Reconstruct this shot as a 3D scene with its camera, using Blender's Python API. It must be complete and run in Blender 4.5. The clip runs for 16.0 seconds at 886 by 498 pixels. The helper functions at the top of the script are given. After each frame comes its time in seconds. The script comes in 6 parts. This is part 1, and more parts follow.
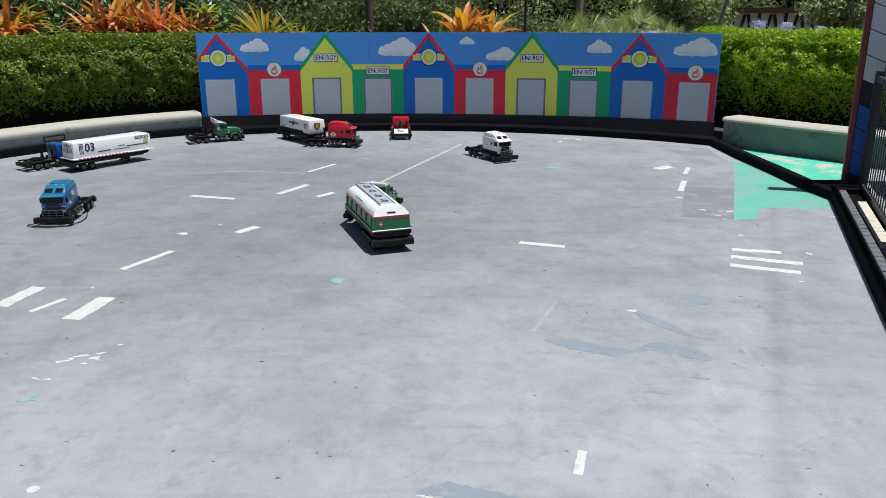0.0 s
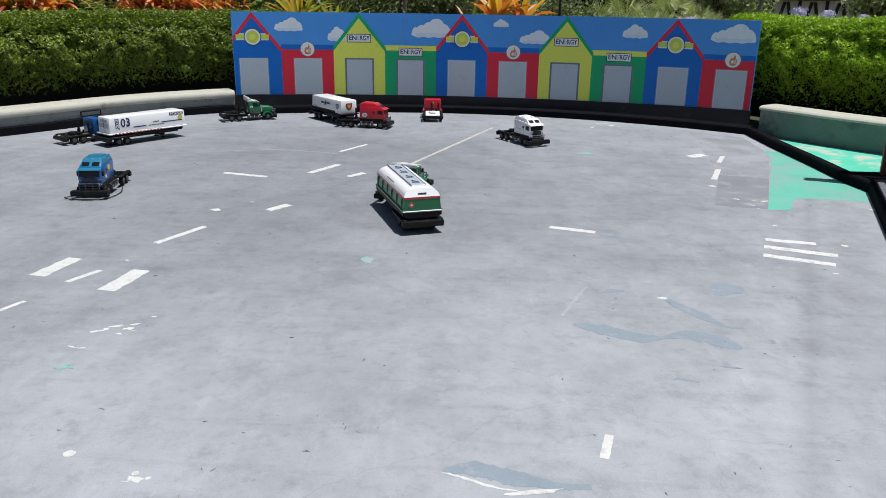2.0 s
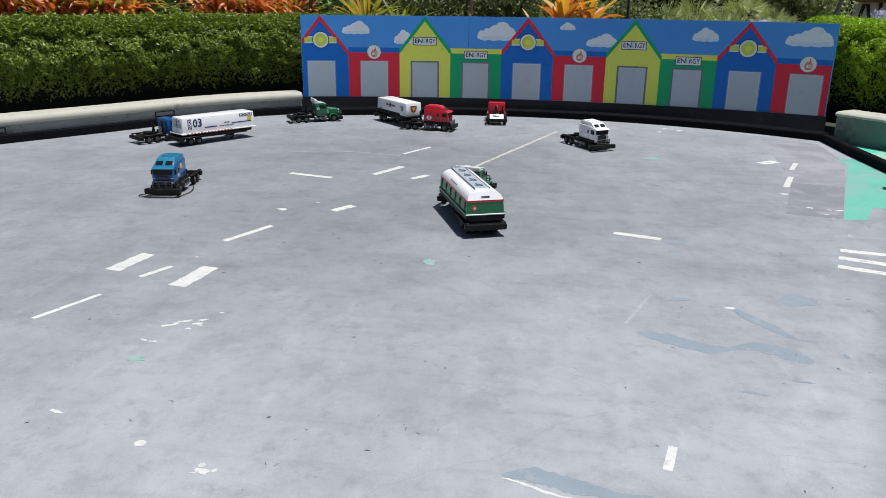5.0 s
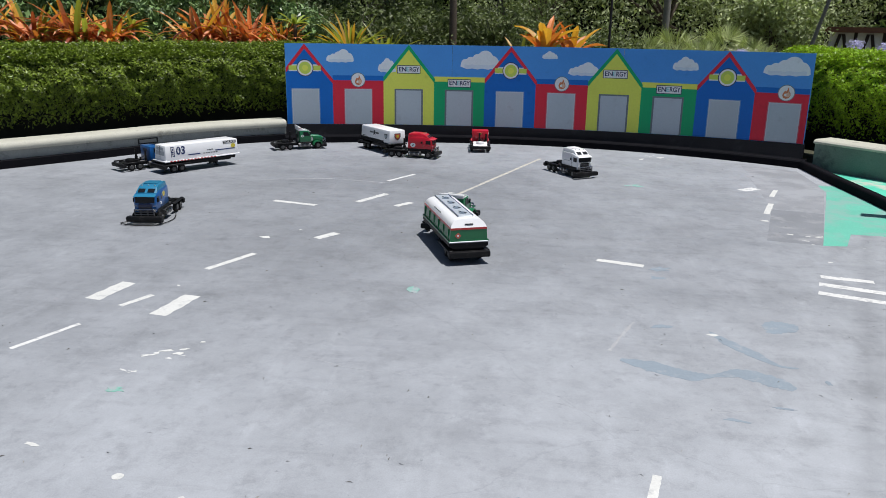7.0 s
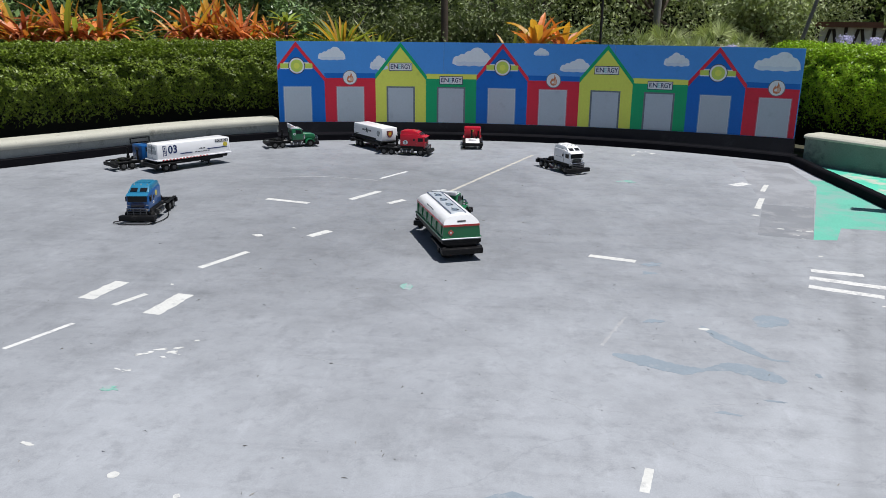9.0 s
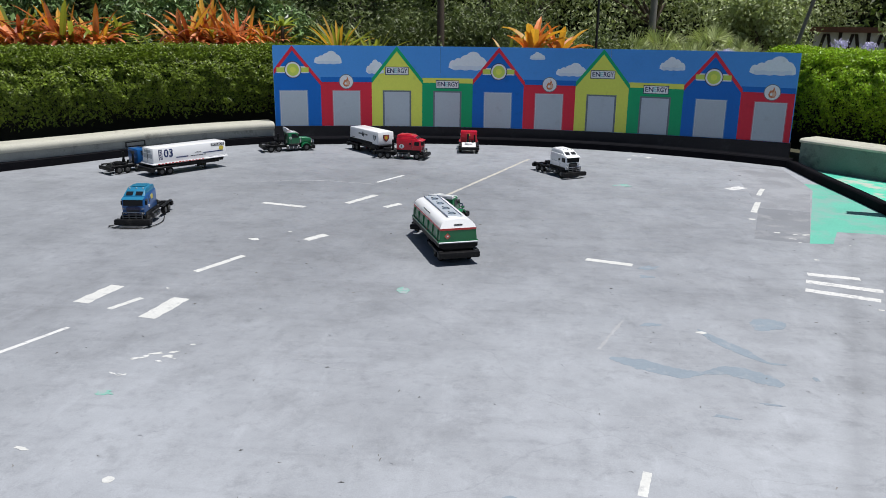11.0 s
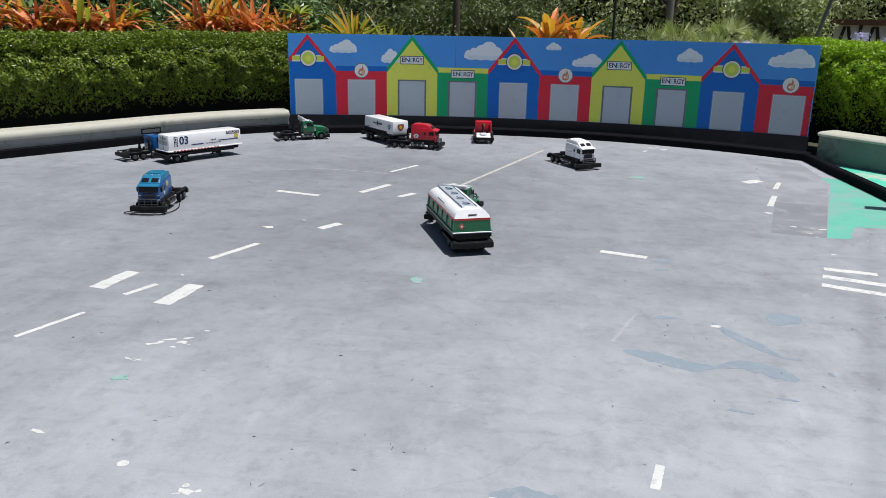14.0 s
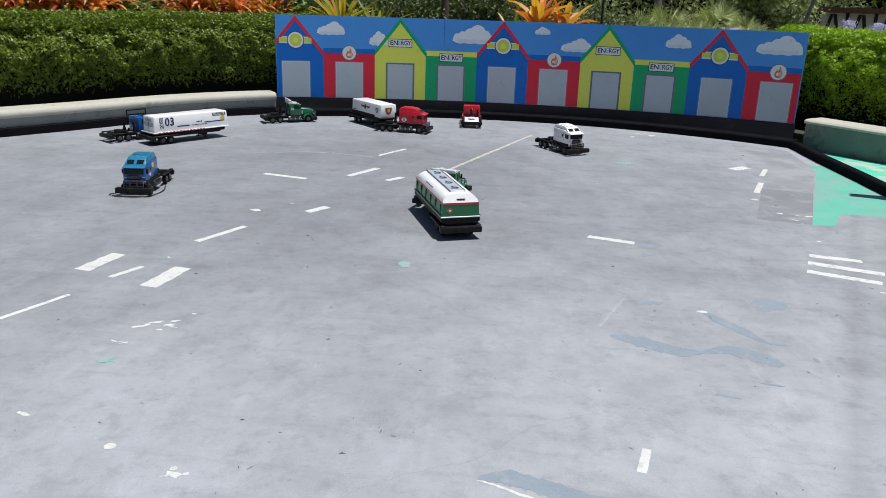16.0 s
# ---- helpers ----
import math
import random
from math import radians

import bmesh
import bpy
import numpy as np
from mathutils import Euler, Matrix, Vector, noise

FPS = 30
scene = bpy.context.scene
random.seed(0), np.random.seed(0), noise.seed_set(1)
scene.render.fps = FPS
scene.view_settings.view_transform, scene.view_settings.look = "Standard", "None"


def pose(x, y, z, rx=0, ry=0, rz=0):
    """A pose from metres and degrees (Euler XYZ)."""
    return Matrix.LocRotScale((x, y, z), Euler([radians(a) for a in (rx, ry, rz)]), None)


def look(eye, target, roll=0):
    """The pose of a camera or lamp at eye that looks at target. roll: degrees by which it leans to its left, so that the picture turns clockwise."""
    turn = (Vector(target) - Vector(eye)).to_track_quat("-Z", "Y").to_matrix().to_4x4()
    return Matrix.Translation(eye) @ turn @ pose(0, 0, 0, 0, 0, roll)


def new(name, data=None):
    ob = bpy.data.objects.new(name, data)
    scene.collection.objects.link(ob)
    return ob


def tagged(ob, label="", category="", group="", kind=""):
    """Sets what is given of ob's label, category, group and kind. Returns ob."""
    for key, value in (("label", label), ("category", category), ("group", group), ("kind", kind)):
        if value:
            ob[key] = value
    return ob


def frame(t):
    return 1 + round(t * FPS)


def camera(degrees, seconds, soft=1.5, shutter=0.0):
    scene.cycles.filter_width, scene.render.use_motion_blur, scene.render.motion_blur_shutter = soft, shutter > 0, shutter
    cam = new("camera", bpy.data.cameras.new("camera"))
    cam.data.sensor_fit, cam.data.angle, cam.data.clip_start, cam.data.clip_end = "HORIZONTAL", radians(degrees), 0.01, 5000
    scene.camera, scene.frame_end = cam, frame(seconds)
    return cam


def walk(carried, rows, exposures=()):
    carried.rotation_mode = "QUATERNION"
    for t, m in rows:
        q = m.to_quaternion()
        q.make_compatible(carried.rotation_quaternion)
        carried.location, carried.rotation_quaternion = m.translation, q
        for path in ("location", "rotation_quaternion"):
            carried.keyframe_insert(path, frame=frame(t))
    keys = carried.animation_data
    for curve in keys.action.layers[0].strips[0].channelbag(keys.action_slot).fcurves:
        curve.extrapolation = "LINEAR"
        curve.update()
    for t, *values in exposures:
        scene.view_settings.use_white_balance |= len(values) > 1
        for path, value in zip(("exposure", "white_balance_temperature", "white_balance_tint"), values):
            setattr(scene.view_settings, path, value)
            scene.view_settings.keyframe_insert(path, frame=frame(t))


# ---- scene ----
cam = camera(59.1, 16.0, soft=0.55)
PATH = [
    (0, (0.069, 0.098, 1.795), (0.03, 2.009, 1.207), -0.1),
    (0.5, (0.066, 0.098, 1.787), (0.004, 2.005, 1.188), -0.2),
    (1, (0.066, 0.092, 1.788), (-0.015, 1.995, 1.179), -0.1),
    (1.5, (0.056, 0.087, 1.786), (-0.035, 1.987, 1.17), 0.4),
    (2, (0.046, 0.087, 1.781), (-0.06, 1.983, 1.154), 0.8),
    (2.5, (0.042, 0.085, 1.782), (-0.076, 1.979, 1.151), 1.0),
    (3, (0.038, 0.083, 1.782), (-0.114, 1.977, 1.156), 0.9),
    (3.5, (0.024, 0.07, 1.785), (-0.192, 1.958, 1.162), 0.8),
    (3.7, (0.028, 0.075, 1.784), (-0.211, 1.959, 1.160), 0.8),
    (5.8, (0.029, 0.090, 1.787), (-0.231, 1.974, 1.169), 0.6),
    (6, (0.029, 0.092, 1.788), (-0.223, 1.979, 1.175), 0.6),
    (6.5, (0.026, 0.087, 1.793), (-0.211, 1.985, 1.209), 0.8),
    (7, (0.036, 0.092, 1.794), (-0.187, 1.999, 1.236), 0.8),
    (7.5, (0.039, 0.077, 1.797), (-0.179, 1.986, 1.241), 0.6),
    (8, (0.042, 0.075, 1.794), (-0.173, 1.984, 1.237), 0.6),
    (8.5, (0.037, 0.077, 1.793), (-0.171, 1.986, 1.234), 0.6),
    (9, (0.042, 0.073, 1.798), (-0.164, 1.98, 1.233), 0.5),
    (11.5, (0.035, 0.083, 1.789), (-0.16, 1.995, 1.236), 0.6),
    (12, (0.035, 0.085, 1.789), (-0.166, 1.995, 1.23), 0.8),
    (12.5, (0.025, 0.089, 1.788), (-0.181, 1.996, 1.221), 1.0),
    (13, (0.02, 0.087, 1.786), (-0.197, 1.992, 1.219), 1.1),
    (13.5, (0.019, 0.087, 1.787), (-0.209, 1.992, 1.221), 1.0),
    (14, (0.026, 0.085, 1.785), (-0.201, 1.986, 1.207), 1.0),
    (14.5, (0.032, 0.101, 1.77), (-0.188, 1.991, 1.154), 0.8),
    (15, (0.034, 0.087, 1.773), (-0.197, 1.972, 1.146), 0.6),
    (15.5, (0.035, 0.082, 1.777), (-0.182, 1.97, 1.155), 1.1),
    (16, (0.011, 0.09, 1.78), (-0.179, 1.984, 1.165), 1.7),
]
walk(cam, [(t, look(eye, target, roll)) for t, eye, target, roll in PATH])

# ---- light ----
SUN_TO = Vector((0.98, -0.16, 0.0)).normalized()
SUN_ELEV = radians(75.5)
world = bpy.data.worlds.new("sky")
scene.world = world
world.use_nodes = True
wn = world.node_tree.nodes
sky = wn.new("ShaderNodeTexSky")
sky.sky_type, sky.sun_disc = "NISHITA", False
sky.sun_elevation = SUN_ELEV
sky.sun_rotation = math.atan2(SUN_TO.x, SUN_TO.y)
wn["Background"].inputs["Strength"].default_value = 0.050
world.node_tree.links.new(sky.outputs[0], wn["Background"].inputs["Color"])
sun_data = bpy.data.lights.new("sun", "SUN")
sun_data.energy, sun_data.angle, sun_data.color = 4.25, radians(0.53), (1.0, 0.985, 0.965)
sun = new("sun", sun_data)
sun.matrix_world = look((SUN_TO * 20 * math.cos(SUN_ELEV)) + Vector((0, 0, 20 * math.sin(SUN_ELEV))), (0, 0, 0))


scene.view_settings.exposure = 0.13


# ---- materials ----
def material(name, color, rough=0.6, metal=0.0, vary=0.12, scale=8.0, fine=90.0, bump=0.0, spec=0.5, island=0.0, coat=0.0, dirt=None, dirt_scale=3.0, dirt_at=0.62):
    """Base colour with broad and fine variation, optional dirt blotches, relief and per-island or per-object spread."""
    m = bpy.data.materials.new(name)
    m.use_nodes = True
    nt, n = m.node_tree, m.node_tree.nodes
    b = n["Principled BSDF"]
    b.inputs["Roughness"].default_value = rough
    b.inputs["Metallic"].default_value = metal
    b.inputs["Specular IOR Level"].default_value = spec
    b.inputs["Coat Weight"].default_value = coat
    co = n.new("ShaderNodeTexCoord")
    big, small = n.new("ShaderNodeTexNoise"), n.new("ShaderNodeTexNoise")
    big.inputs["Scale"].default_value, small.inputs["Scale"].default_value = scale, fine
    big.inputs["Detail"].default_value = small.inputs["Detail"].default_value = 5
    for s in (big, small):
        nt.links.new(co.outputs["Object"], s.inputs["Vector"])
    add = n.new("ShaderNodeMath")
    add.operation = "ADD"
    nt.links.new(big.outputs["Fac"], add.inputs[0])
    nt.links.new(small.outputs["Fac"], add.inputs[1])
    value = n.new("ShaderNodeMapRange")
    value.inputs["From Min"].default_value, value.inputs["From Max"].default_value = 0.6, 1.4
    value.inputs["To Min"].default_value, value.inputs["To Max"].default_value = 1 - vary, 1 + vary
    nt.links.new(add.outputs[0], value.inputs["Value"])
    last = value.outputs[0]
    if island:
        geo, oi, mr, mul = n.new("ShaderNodeNewGeometry"), n.new("ShaderNodeObjectInfo"), n.new("ShaderNodeMapRange"), n.new("ShaderNodeMath")
        mr.inputs["To Min"].default_value, mr.inputs["To Max"].default_value = 1 - island, 1 + island
        nt.links.new(geo.outputs["Random Per Island"], mr.inputs["Value"])
        mul.operation = "MULTIPLY"
        nt.links.new(last, mul.inputs[0])
        nt.links.new(mr.outputs[0], mul.inputs[1])
        last = mul.outputs[0]
    hsv = n.new("ShaderNodeHueSaturation")
    hsv.inputs["Color"].default_value = (*color, 1)
    nt.links.new(last, hsv.inputs["Value"])
    out = hsv.outputs[0]
    if dirt:
        dn, ramp, mix = n.new("ShaderNodeTexNoise"), n.new("ShaderNodeValToRGB"), n.new("ShaderNodeMix")
        dn.inputs["Scale"].default_value, dn.inputs["Detail"].default_value, dn.inputs["Roughness"].default_value = dirt_scale, 7, 0.68
        nt.links.new(co.outputs["Object"], dn.inputs["Vector"])
        ramp.color_ramp.elements[0].position, ramp.color_ramp.elements[1].position = dirt_at - 0.06, dirt_at + 0.06
        nt.links.new(dn.outputs["Fac"], ramp.inputs["Fac"])
        mix.data_type = "RGBA"
        mix.inputs["B"].default_value = (*dirt, 1)
        nt.links.new(out, mix.inputs["A"])
        nt.links.new(ramp.outputs["Color"], mix.inputs["Factor"])
        out = mix.outputs["Result"]
    nt.links.new(out, b.inputs["Base Color"])
    if bump:
        bn = n.new("ShaderNodeBump")
        bn.inputs["Strength"].default_value, bn.inputs["Distance"].default_value = bump, 0.01
        nt.links.new(small.outputs["Fac"], bn.inputs["Height"])
        nt.links.new(bn.outputs[0], b.inputs["Normal"])
    return m


def leaf_material(name, color, rough=0.45, spread=0.35, through_light=0.35, tint=(0.25, 0.35, 0.03)):
    """Foliage: spread from leaf to leaf, light passing through the blades."""
    m = material(name, color, rough, vary=0.15, scale=1.2, fine=30, island=spread, spec=0.4)
    nt, n = m.node_tree, m.node_tree.nodes
    b, o = n["Principled BSDF"], n["Material Output"]
    tr, mix = n.new("ShaderNodeBsdfTranslucent"), n.new("ShaderNodeMixShader")
    tr.inputs["Color"].default_value = (*tint, 1)
    mix.inputs[0].default_value = through_light
    nt.links.new(b.outputs[0], mix.inputs[1])
    nt.links.new(tr.outputs[0], mix.inputs[2])
    nt.links.new(mix.outputs[0], o.inputs["Surface"])
    return m


def concrete_floor():
    """Weathered grey coated concrete: broad cloudy tones, streaky scuffs, fine grit and hairline cracks."""
    m = bpy.data.materials.new("floor_concrete")
    m.use_nodes = True
    nt, n = m.node_tree, m.node_tree.nodes
    b = n["Principled BSDF"]
    co = n.new("ShaderNodeTexCoord")

    def tex(scale, detail, rough, stretch=(1, 1, 1), turn=0.0, distortion=0.0):
        mp, t = n.new("ShaderNodeMapping"), n.new("ShaderNodeTexNoise")
        mp.inputs["Scale"].default_value, mp.inputs["Rotation"].default_value = stretch, (0, 0, turn)
        t.inputs["Scale"].default_value, t.inputs["Detail"].default_value, t.inputs["Roughness"].default_value = scale, detail, rough
        t.inputs["Distortion"].default_value = distortion
        nt.links.new(co.outputs["Object"], mp.inputs["Vector"])
        nt.links.new(mp.outputs[0], t.inputs["Vector"])
        return t.outputs["Fac"]

    def ranged(s, a, z, lo, hi):
        r = n.new("ShaderNodeMapRange")
        for k, v in (("From Min", a), ("From Max", z), ("To Min", lo), ("To Max", hi)):
            r.inputs[k].default_value = v
        nt.links.new(s, r.inputs["Value"])
        return r.outputs[0]

    def times(a, c):
        x = n.new("ShaderNodeMath")
        x.operation = "MULTIPLY"
        nt.links.new(a, x.inputs[0])
        nt.links.new(c, x.inputs[1])
        return x.outputs[0]

    broad = ranged(tex(0.35, 4, 0.55), 0.3, 0.7, 0.82, 1.10)
    cloudy = ranged(tex(2.2, 10, 0.74, (1.0, 0.9, 1), 0.4, 0.15), 0.34, 0.66, 0.87, 1.08)
    scuff = ranged(tex(3.6, 10, 0.76, (1.0, 0.85, 1), 0.9, 0.1), 0.50, 0.68, 1.0, 0.82)
    scuff_b = ranged(tex(9.0, 8, 0.74, (1.0, 1.0, 1), -0.45, 0.0), 0.53, 0.70, 1.0, 0.82)
    pale = ranged(tex(5.0, 9, 0.78, (1, 1.1, 1), 1.1), 0.54, 0.70, 1.0, 1.12)
    grit = ranged(tex(140, 3, 0.6), 0.3, 0.7, 0.93, 1.07)
    drag = ranged(tex(2.6, 9, 0.72, (0.35, 2.6, 1), 0.25, 0.3), 0.52, 0.68, 1.0, 0.89)
    drag_b = ranged(tex(3.4, 9, 0.72, (2.4, 0.4, 1), 0.5, 0.3), 0.54, 0.70, 1.0, 1.09)
    fleck = ranged(tex(16, 4, 0.6, (1, 2.2, 1), 0.7, 0.6), 0.69, 0.75, 1.0, 0.66)
    fleck_b = ranged(tex(19, 4, 0.6, (2.4, 1, 1), 0.2, 0.6), 0.70, 0.76, 1.0, 0.70)
    # broad darker area in the middle, with an uneven edge
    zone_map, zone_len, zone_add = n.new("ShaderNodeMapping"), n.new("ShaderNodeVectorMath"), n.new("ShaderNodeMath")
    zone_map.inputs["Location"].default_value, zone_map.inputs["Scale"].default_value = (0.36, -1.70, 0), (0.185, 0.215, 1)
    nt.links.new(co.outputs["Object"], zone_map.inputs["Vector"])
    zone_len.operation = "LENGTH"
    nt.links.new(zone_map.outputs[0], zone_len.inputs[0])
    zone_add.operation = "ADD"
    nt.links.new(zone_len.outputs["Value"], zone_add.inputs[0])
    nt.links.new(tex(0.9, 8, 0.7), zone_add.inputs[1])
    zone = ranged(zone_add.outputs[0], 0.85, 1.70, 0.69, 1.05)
    # faint streaks running along the fence side
    streaks = None
    for c, w, k in ((0.29, 0.06, 0.80), (0.52, 0.22, 0.90), (-0.05, 0.03, 1.06)):
        dot, off, ab = n.new("ShaderNodeVectorMath"), n.new("ShaderNodeMath"), n.new("ShaderNodeMath")
        dot.operation, off.operation, ab.operation = "DOT_PRODUCT", "SUBTRACT", "ABSOLUTE"
        dot.inputs[1].default_value = (0.937, -0.349, 0)
        nt.links.new(co.outputs["Object"], dot.inputs[0])
        nt.links.new(dot.outputs["Value"], off.inputs[0])
        off.inputs[1].default_value = c
        nt.links.new(off.outputs[0], ab.inputs[0])
        wob = n.new("ShaderNodeMath")
        wob.operation = "MULTIPLY_ADD"
        nt.links.new(tex(1.6, 5, 0.7), wob.inputs[0])
        wob.inputs[1].default_value = 0.14
        nt.links.new(ab.outputs[0], wob.inputs[2])
        s = ranged(wob.outputs[0], 0.05, 0.05 + w + 0.06, k, 1.0)
        streaks = s if streaks is None else times(streaks, s)
    vo, cr = n.new("ShaderNodeTexVoronoi"), n.new("ShaderNodeMapRange")
    warp = n.new("ShaderNodeTexNoise")
    warp.inputs["Scale"].default_value, warp.inputs["Detail"].default_value = 2.0, 5
    mixv = n.new("ShaderNodeMix")
    mixv.data_type = "VECTOR"
    mixv.inputs["Factor"].default_value = 0.25
    nt.links.new(co.outputs["Object"], warp.inputs["Vector"])
    nt.links.new(co.outputs["Object"], mixv.inputs[4])
    nt.links.new(warp.outputs["Color"], mixv.inputs[5])
    vo.feature = "DISTANCE_TO_EDGE"
    vo.inputs["Scale"].default_value = 0.28
    nt.links.new(mixv.outputs[1], vo.inputs["Vector"])
    nt.links.new(vo.outputs["Distance"], cr.inputs["Value"])
    cr.inputs["From Min"].default_value, cr.inputs["From Max"].default_value = 0.0, 0.0012
    cr.inputs["To Min"].default_value, cr.inputs["To Max"].default_value = 0.90, 1.0
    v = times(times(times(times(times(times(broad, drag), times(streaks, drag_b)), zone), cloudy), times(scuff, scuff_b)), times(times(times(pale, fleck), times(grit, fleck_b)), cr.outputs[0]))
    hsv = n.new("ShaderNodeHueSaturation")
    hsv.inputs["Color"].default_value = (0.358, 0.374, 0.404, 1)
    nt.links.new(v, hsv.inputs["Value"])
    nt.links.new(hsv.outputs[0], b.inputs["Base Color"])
    nt.links.new(ranged(tex(1.7, 8, 0.68, (1, 1.6, 1), 0.3, 0.4), 0.3, 0.7, 0.5, 0.72), b.inputs["Roughness"])
    bp = n.new("ShaderNodeBump")
    bp.inputs["Strength"].default_value, bp.inputs["Distance"].default_value = 0.25, 0.004
    nt.links.new(tex(60, 5, 0.6), bp.inputs["Height"])
    nt.links.new(bp.outputs[0], b.inputs["Normal"])
    return m


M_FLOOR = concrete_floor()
M_EARTH = material("earth", (0.050, 0.048, 0.024), 0.95, vary=0.4, scale=1.5, fine=25, bump=0.6)
M_CONC = material("wall_concrete", (0.30, 0.31, 0.29), 0.85, vary=0.16, scale=4, fine=60, bump=0.35, dirt=(0.15, 0.155, 0.14), dirt_scale=3.5, dirt_at=0.60)
# right wall's face, turned from the sun: shade put into a darker, greener concrete
M_CONC_SHADE = material("shaded_concrete", (0.17, 0.22, 0.19), 0.85, vary=0.18, scale=4, fine=60, bump=0.35, dirt=(0.09, 0.12, 0.105), dirt_scale=3.0, dirt_at=0.58)
M_CAP = material("cap_concrete", (0.47, 0.46, 0.39), 0.8, vary=0.14, scale=5, fine=70, bump=0.3, dirt=(0.30, 0.29, 0.24), dirt_scale=5, dirt_at=0.62)
M_BLACK = material("black_rubber", (0.008, 0.008, 0.010), 0.9, vary=0.3, scale=5, fine=80, bump=0.25, spec=0.04, dirt=(0.014, 0.014, 0.016), dirt_scale=6, dirt_at=0.66)
M_BLACKBAND = material("black_band", (0.020, 0.019, 0.023), 0.6, vary=0.25, scale=3, fine=60, spec=0.3, dirt=(0.04, 0.04, 0.044), dirt_scale=2.2, dirt_at=0.64)
M_WHITE_PAINT = material("road_paint", (0.60, 0.60, 0.58), 0.7, vary=0.12, scale=6, fine=70, dirt=(0.43, 0.435, 0.44), dirt_scale=16, dirt_at=0.60)
M_WORN_PAINT = material("worn_paint", (0.64, 0.64, 0.63), 0.75, vary=0.14, scale=8, fine=60, dirt=(0.40, 0.405, 0.42), dirt_scale=16, dirt_at=0.58)
M_YELLOW_PAINT = material("yellow_worn_paint", (0.50, 0.475, 0.41), 0.75, vary=0.12, scale=8, fine=60, dirt=(0.37, 0.36, 0.35), dirt_scale=12, dirt_at=0.53)
M_TEAL = material("teal_floor_paint", (0.13, 0.46, 0.35), 0.6, vary=0.14, scale=3, fine=50, dirt=(0.22, 0.41, 0.36), dirt_scale=2.5, dirt_at=0.52)
M_TEAL_WORN = material("teal_worn_paint", (0.09, 0.56, 0.39), 0.6, vary=0.14, scale=3, fine=50, dirt=(0.50, 0.52, 0.45), dirt_scale=2.6, dirt_at=0.55)
M_PATCH = material("grey_patch", (0.212, 0.222, 0.242), 0.7, vary=0.16, scale=2.5, fine=80, dirt=(0.30, 0.305, 0.32), dirt_scale=3, dirt_at=0.58)
M_PATCH_WORN = material("faded_patch", (0.250, 0.258, 0.278), 0.7, vary=0.16, scale=2.5, fine=80, dirt=(0.315, 0.325, 0.35), dirt_scale=1.6, dirt_at=0.52)
M_PEEL = material("bluegrey_primer", (0.235, 0.28, 0.325), 0.65, vary=0.12, scale=6, fine=70, dirt=(0.32, 0.34, 0.37), dirt_scale=9, dirt_at=0.62)


# ---- building helpers ----
def part(name, bm, mat, parent=None, label="", smooth=False):
    me = bpy.data.meshes.new(name)
    bmesh.ops.recalc_face_normals(bm, faces=bm.faces)
    bm.to_mesh(me)
    bm.free()
    me.materials.append(mat)
    if smooth:
        me.polygons.foreach_set("use_smooth", [True] * len(me.polygons))
        me.set_sharp_from_angle(angle=radians(38))
    ob = new(name, me)
    if parent is not None:
        ob.parent = parent
    if label:
        tagged(ob, label)
    return ob


def thing(name, m, label, category, group="", kind=""):
    ob = new(name)
    ob.empty_display_size = 0.1
    ob.matrix_world = m
    return tagged(ob, label, category, group, kind)


def box(bm, x0, x1, y0, y1, z0, z1, bevel=0.0, seg=1, tx=0.0, ty=0.0):
    """A box; tx, ty: by how much the top is drawn in at each side."""
    v = [bm.verts.new(p) for p in ((x0, y0, z0), (x1, y0, z0), (x1, y1, z0), (x0, y1, z0), (x0 + tx, y0 + ty, z1), (x1 - tx, y0 + ty, z1), (x1 - tx, y1 - ty, z1), (x0 + tx, y1 - ty, z1))]
    f = [bm.faces.new([v[i] for i in q]) for q in ((3, 2, 1, 0), (4, 5, 6, 7), (0, 1, 5, 4), (1, 2, 6, 5), (2, 3, 7, 6), (3, 0, 4, 7))]
    if bevel:
        edges = list({e for a in f for e in a.edges})
        bmesh.ops.bevel(bm, geom=edges, offset=bevel, segments=seg, affect="EDGES", profile=0.5)
    return bm


def boxed(*a, **k):
    return box(bmesh.new(), *a, **k)


def prism(bm, poly, y0, y1, bevel=0.0, seg=2):
    """A side profile (x, z) drawn across from y0 to y1."""
    a = [bm.verts.new((x, y0, z)) for x, z in poly]
    b = [bm.verts.new((x, y1, z)) for x, z in poly]
    f = [bm.faces.new(a), bm.faces.new(b[::-1])]
    for i in range(len(poly)):
        j = (i + 1) % len(poly)
        f.append(bm.faces.new((a[i], b[i], b[j], a[j])))
    if bevel:
        bmesh.ops.recalc_face_normals(bm, faces=f)
        bmesh.ops.bevel(bm, geom=list({e for q in f for e in q.edges}), offset=bevel, segments=seg, affect="EDGES", profile=0.5)
    return bm


def rod(bm, p, q, r, n=10, r2=None):
    p, q = Vector(p), Vector(q)
    d = q - p
    m = Matrix.Translation((p + q) / 2) @ d.to_track_quat("Z", "Y").to_matrix().to_4x4()
    bmesh.ops.create_cone(bm, cap_ends=True, segments=n, radius1=r, radius2=r if r2 is None else r2, depth=d.length, matrix=m)
    return bm


def slab(bm, pts, z0, z1):
    """A flat polygon (x, y) with thickness."""
    a = [bm.verts.new((x, y, z0)) for x, y in pts]
    b = [bm.verts.new((x, y, z1)) for x, y in pts]
    bm.faces.new(a)
    bm.faces.new(b)
    for i in range(len(pts)):
        j = (i + 1) % len(pts)
        bm.faces.new((a[i], a[j], b[j], b[i]))
    return bm


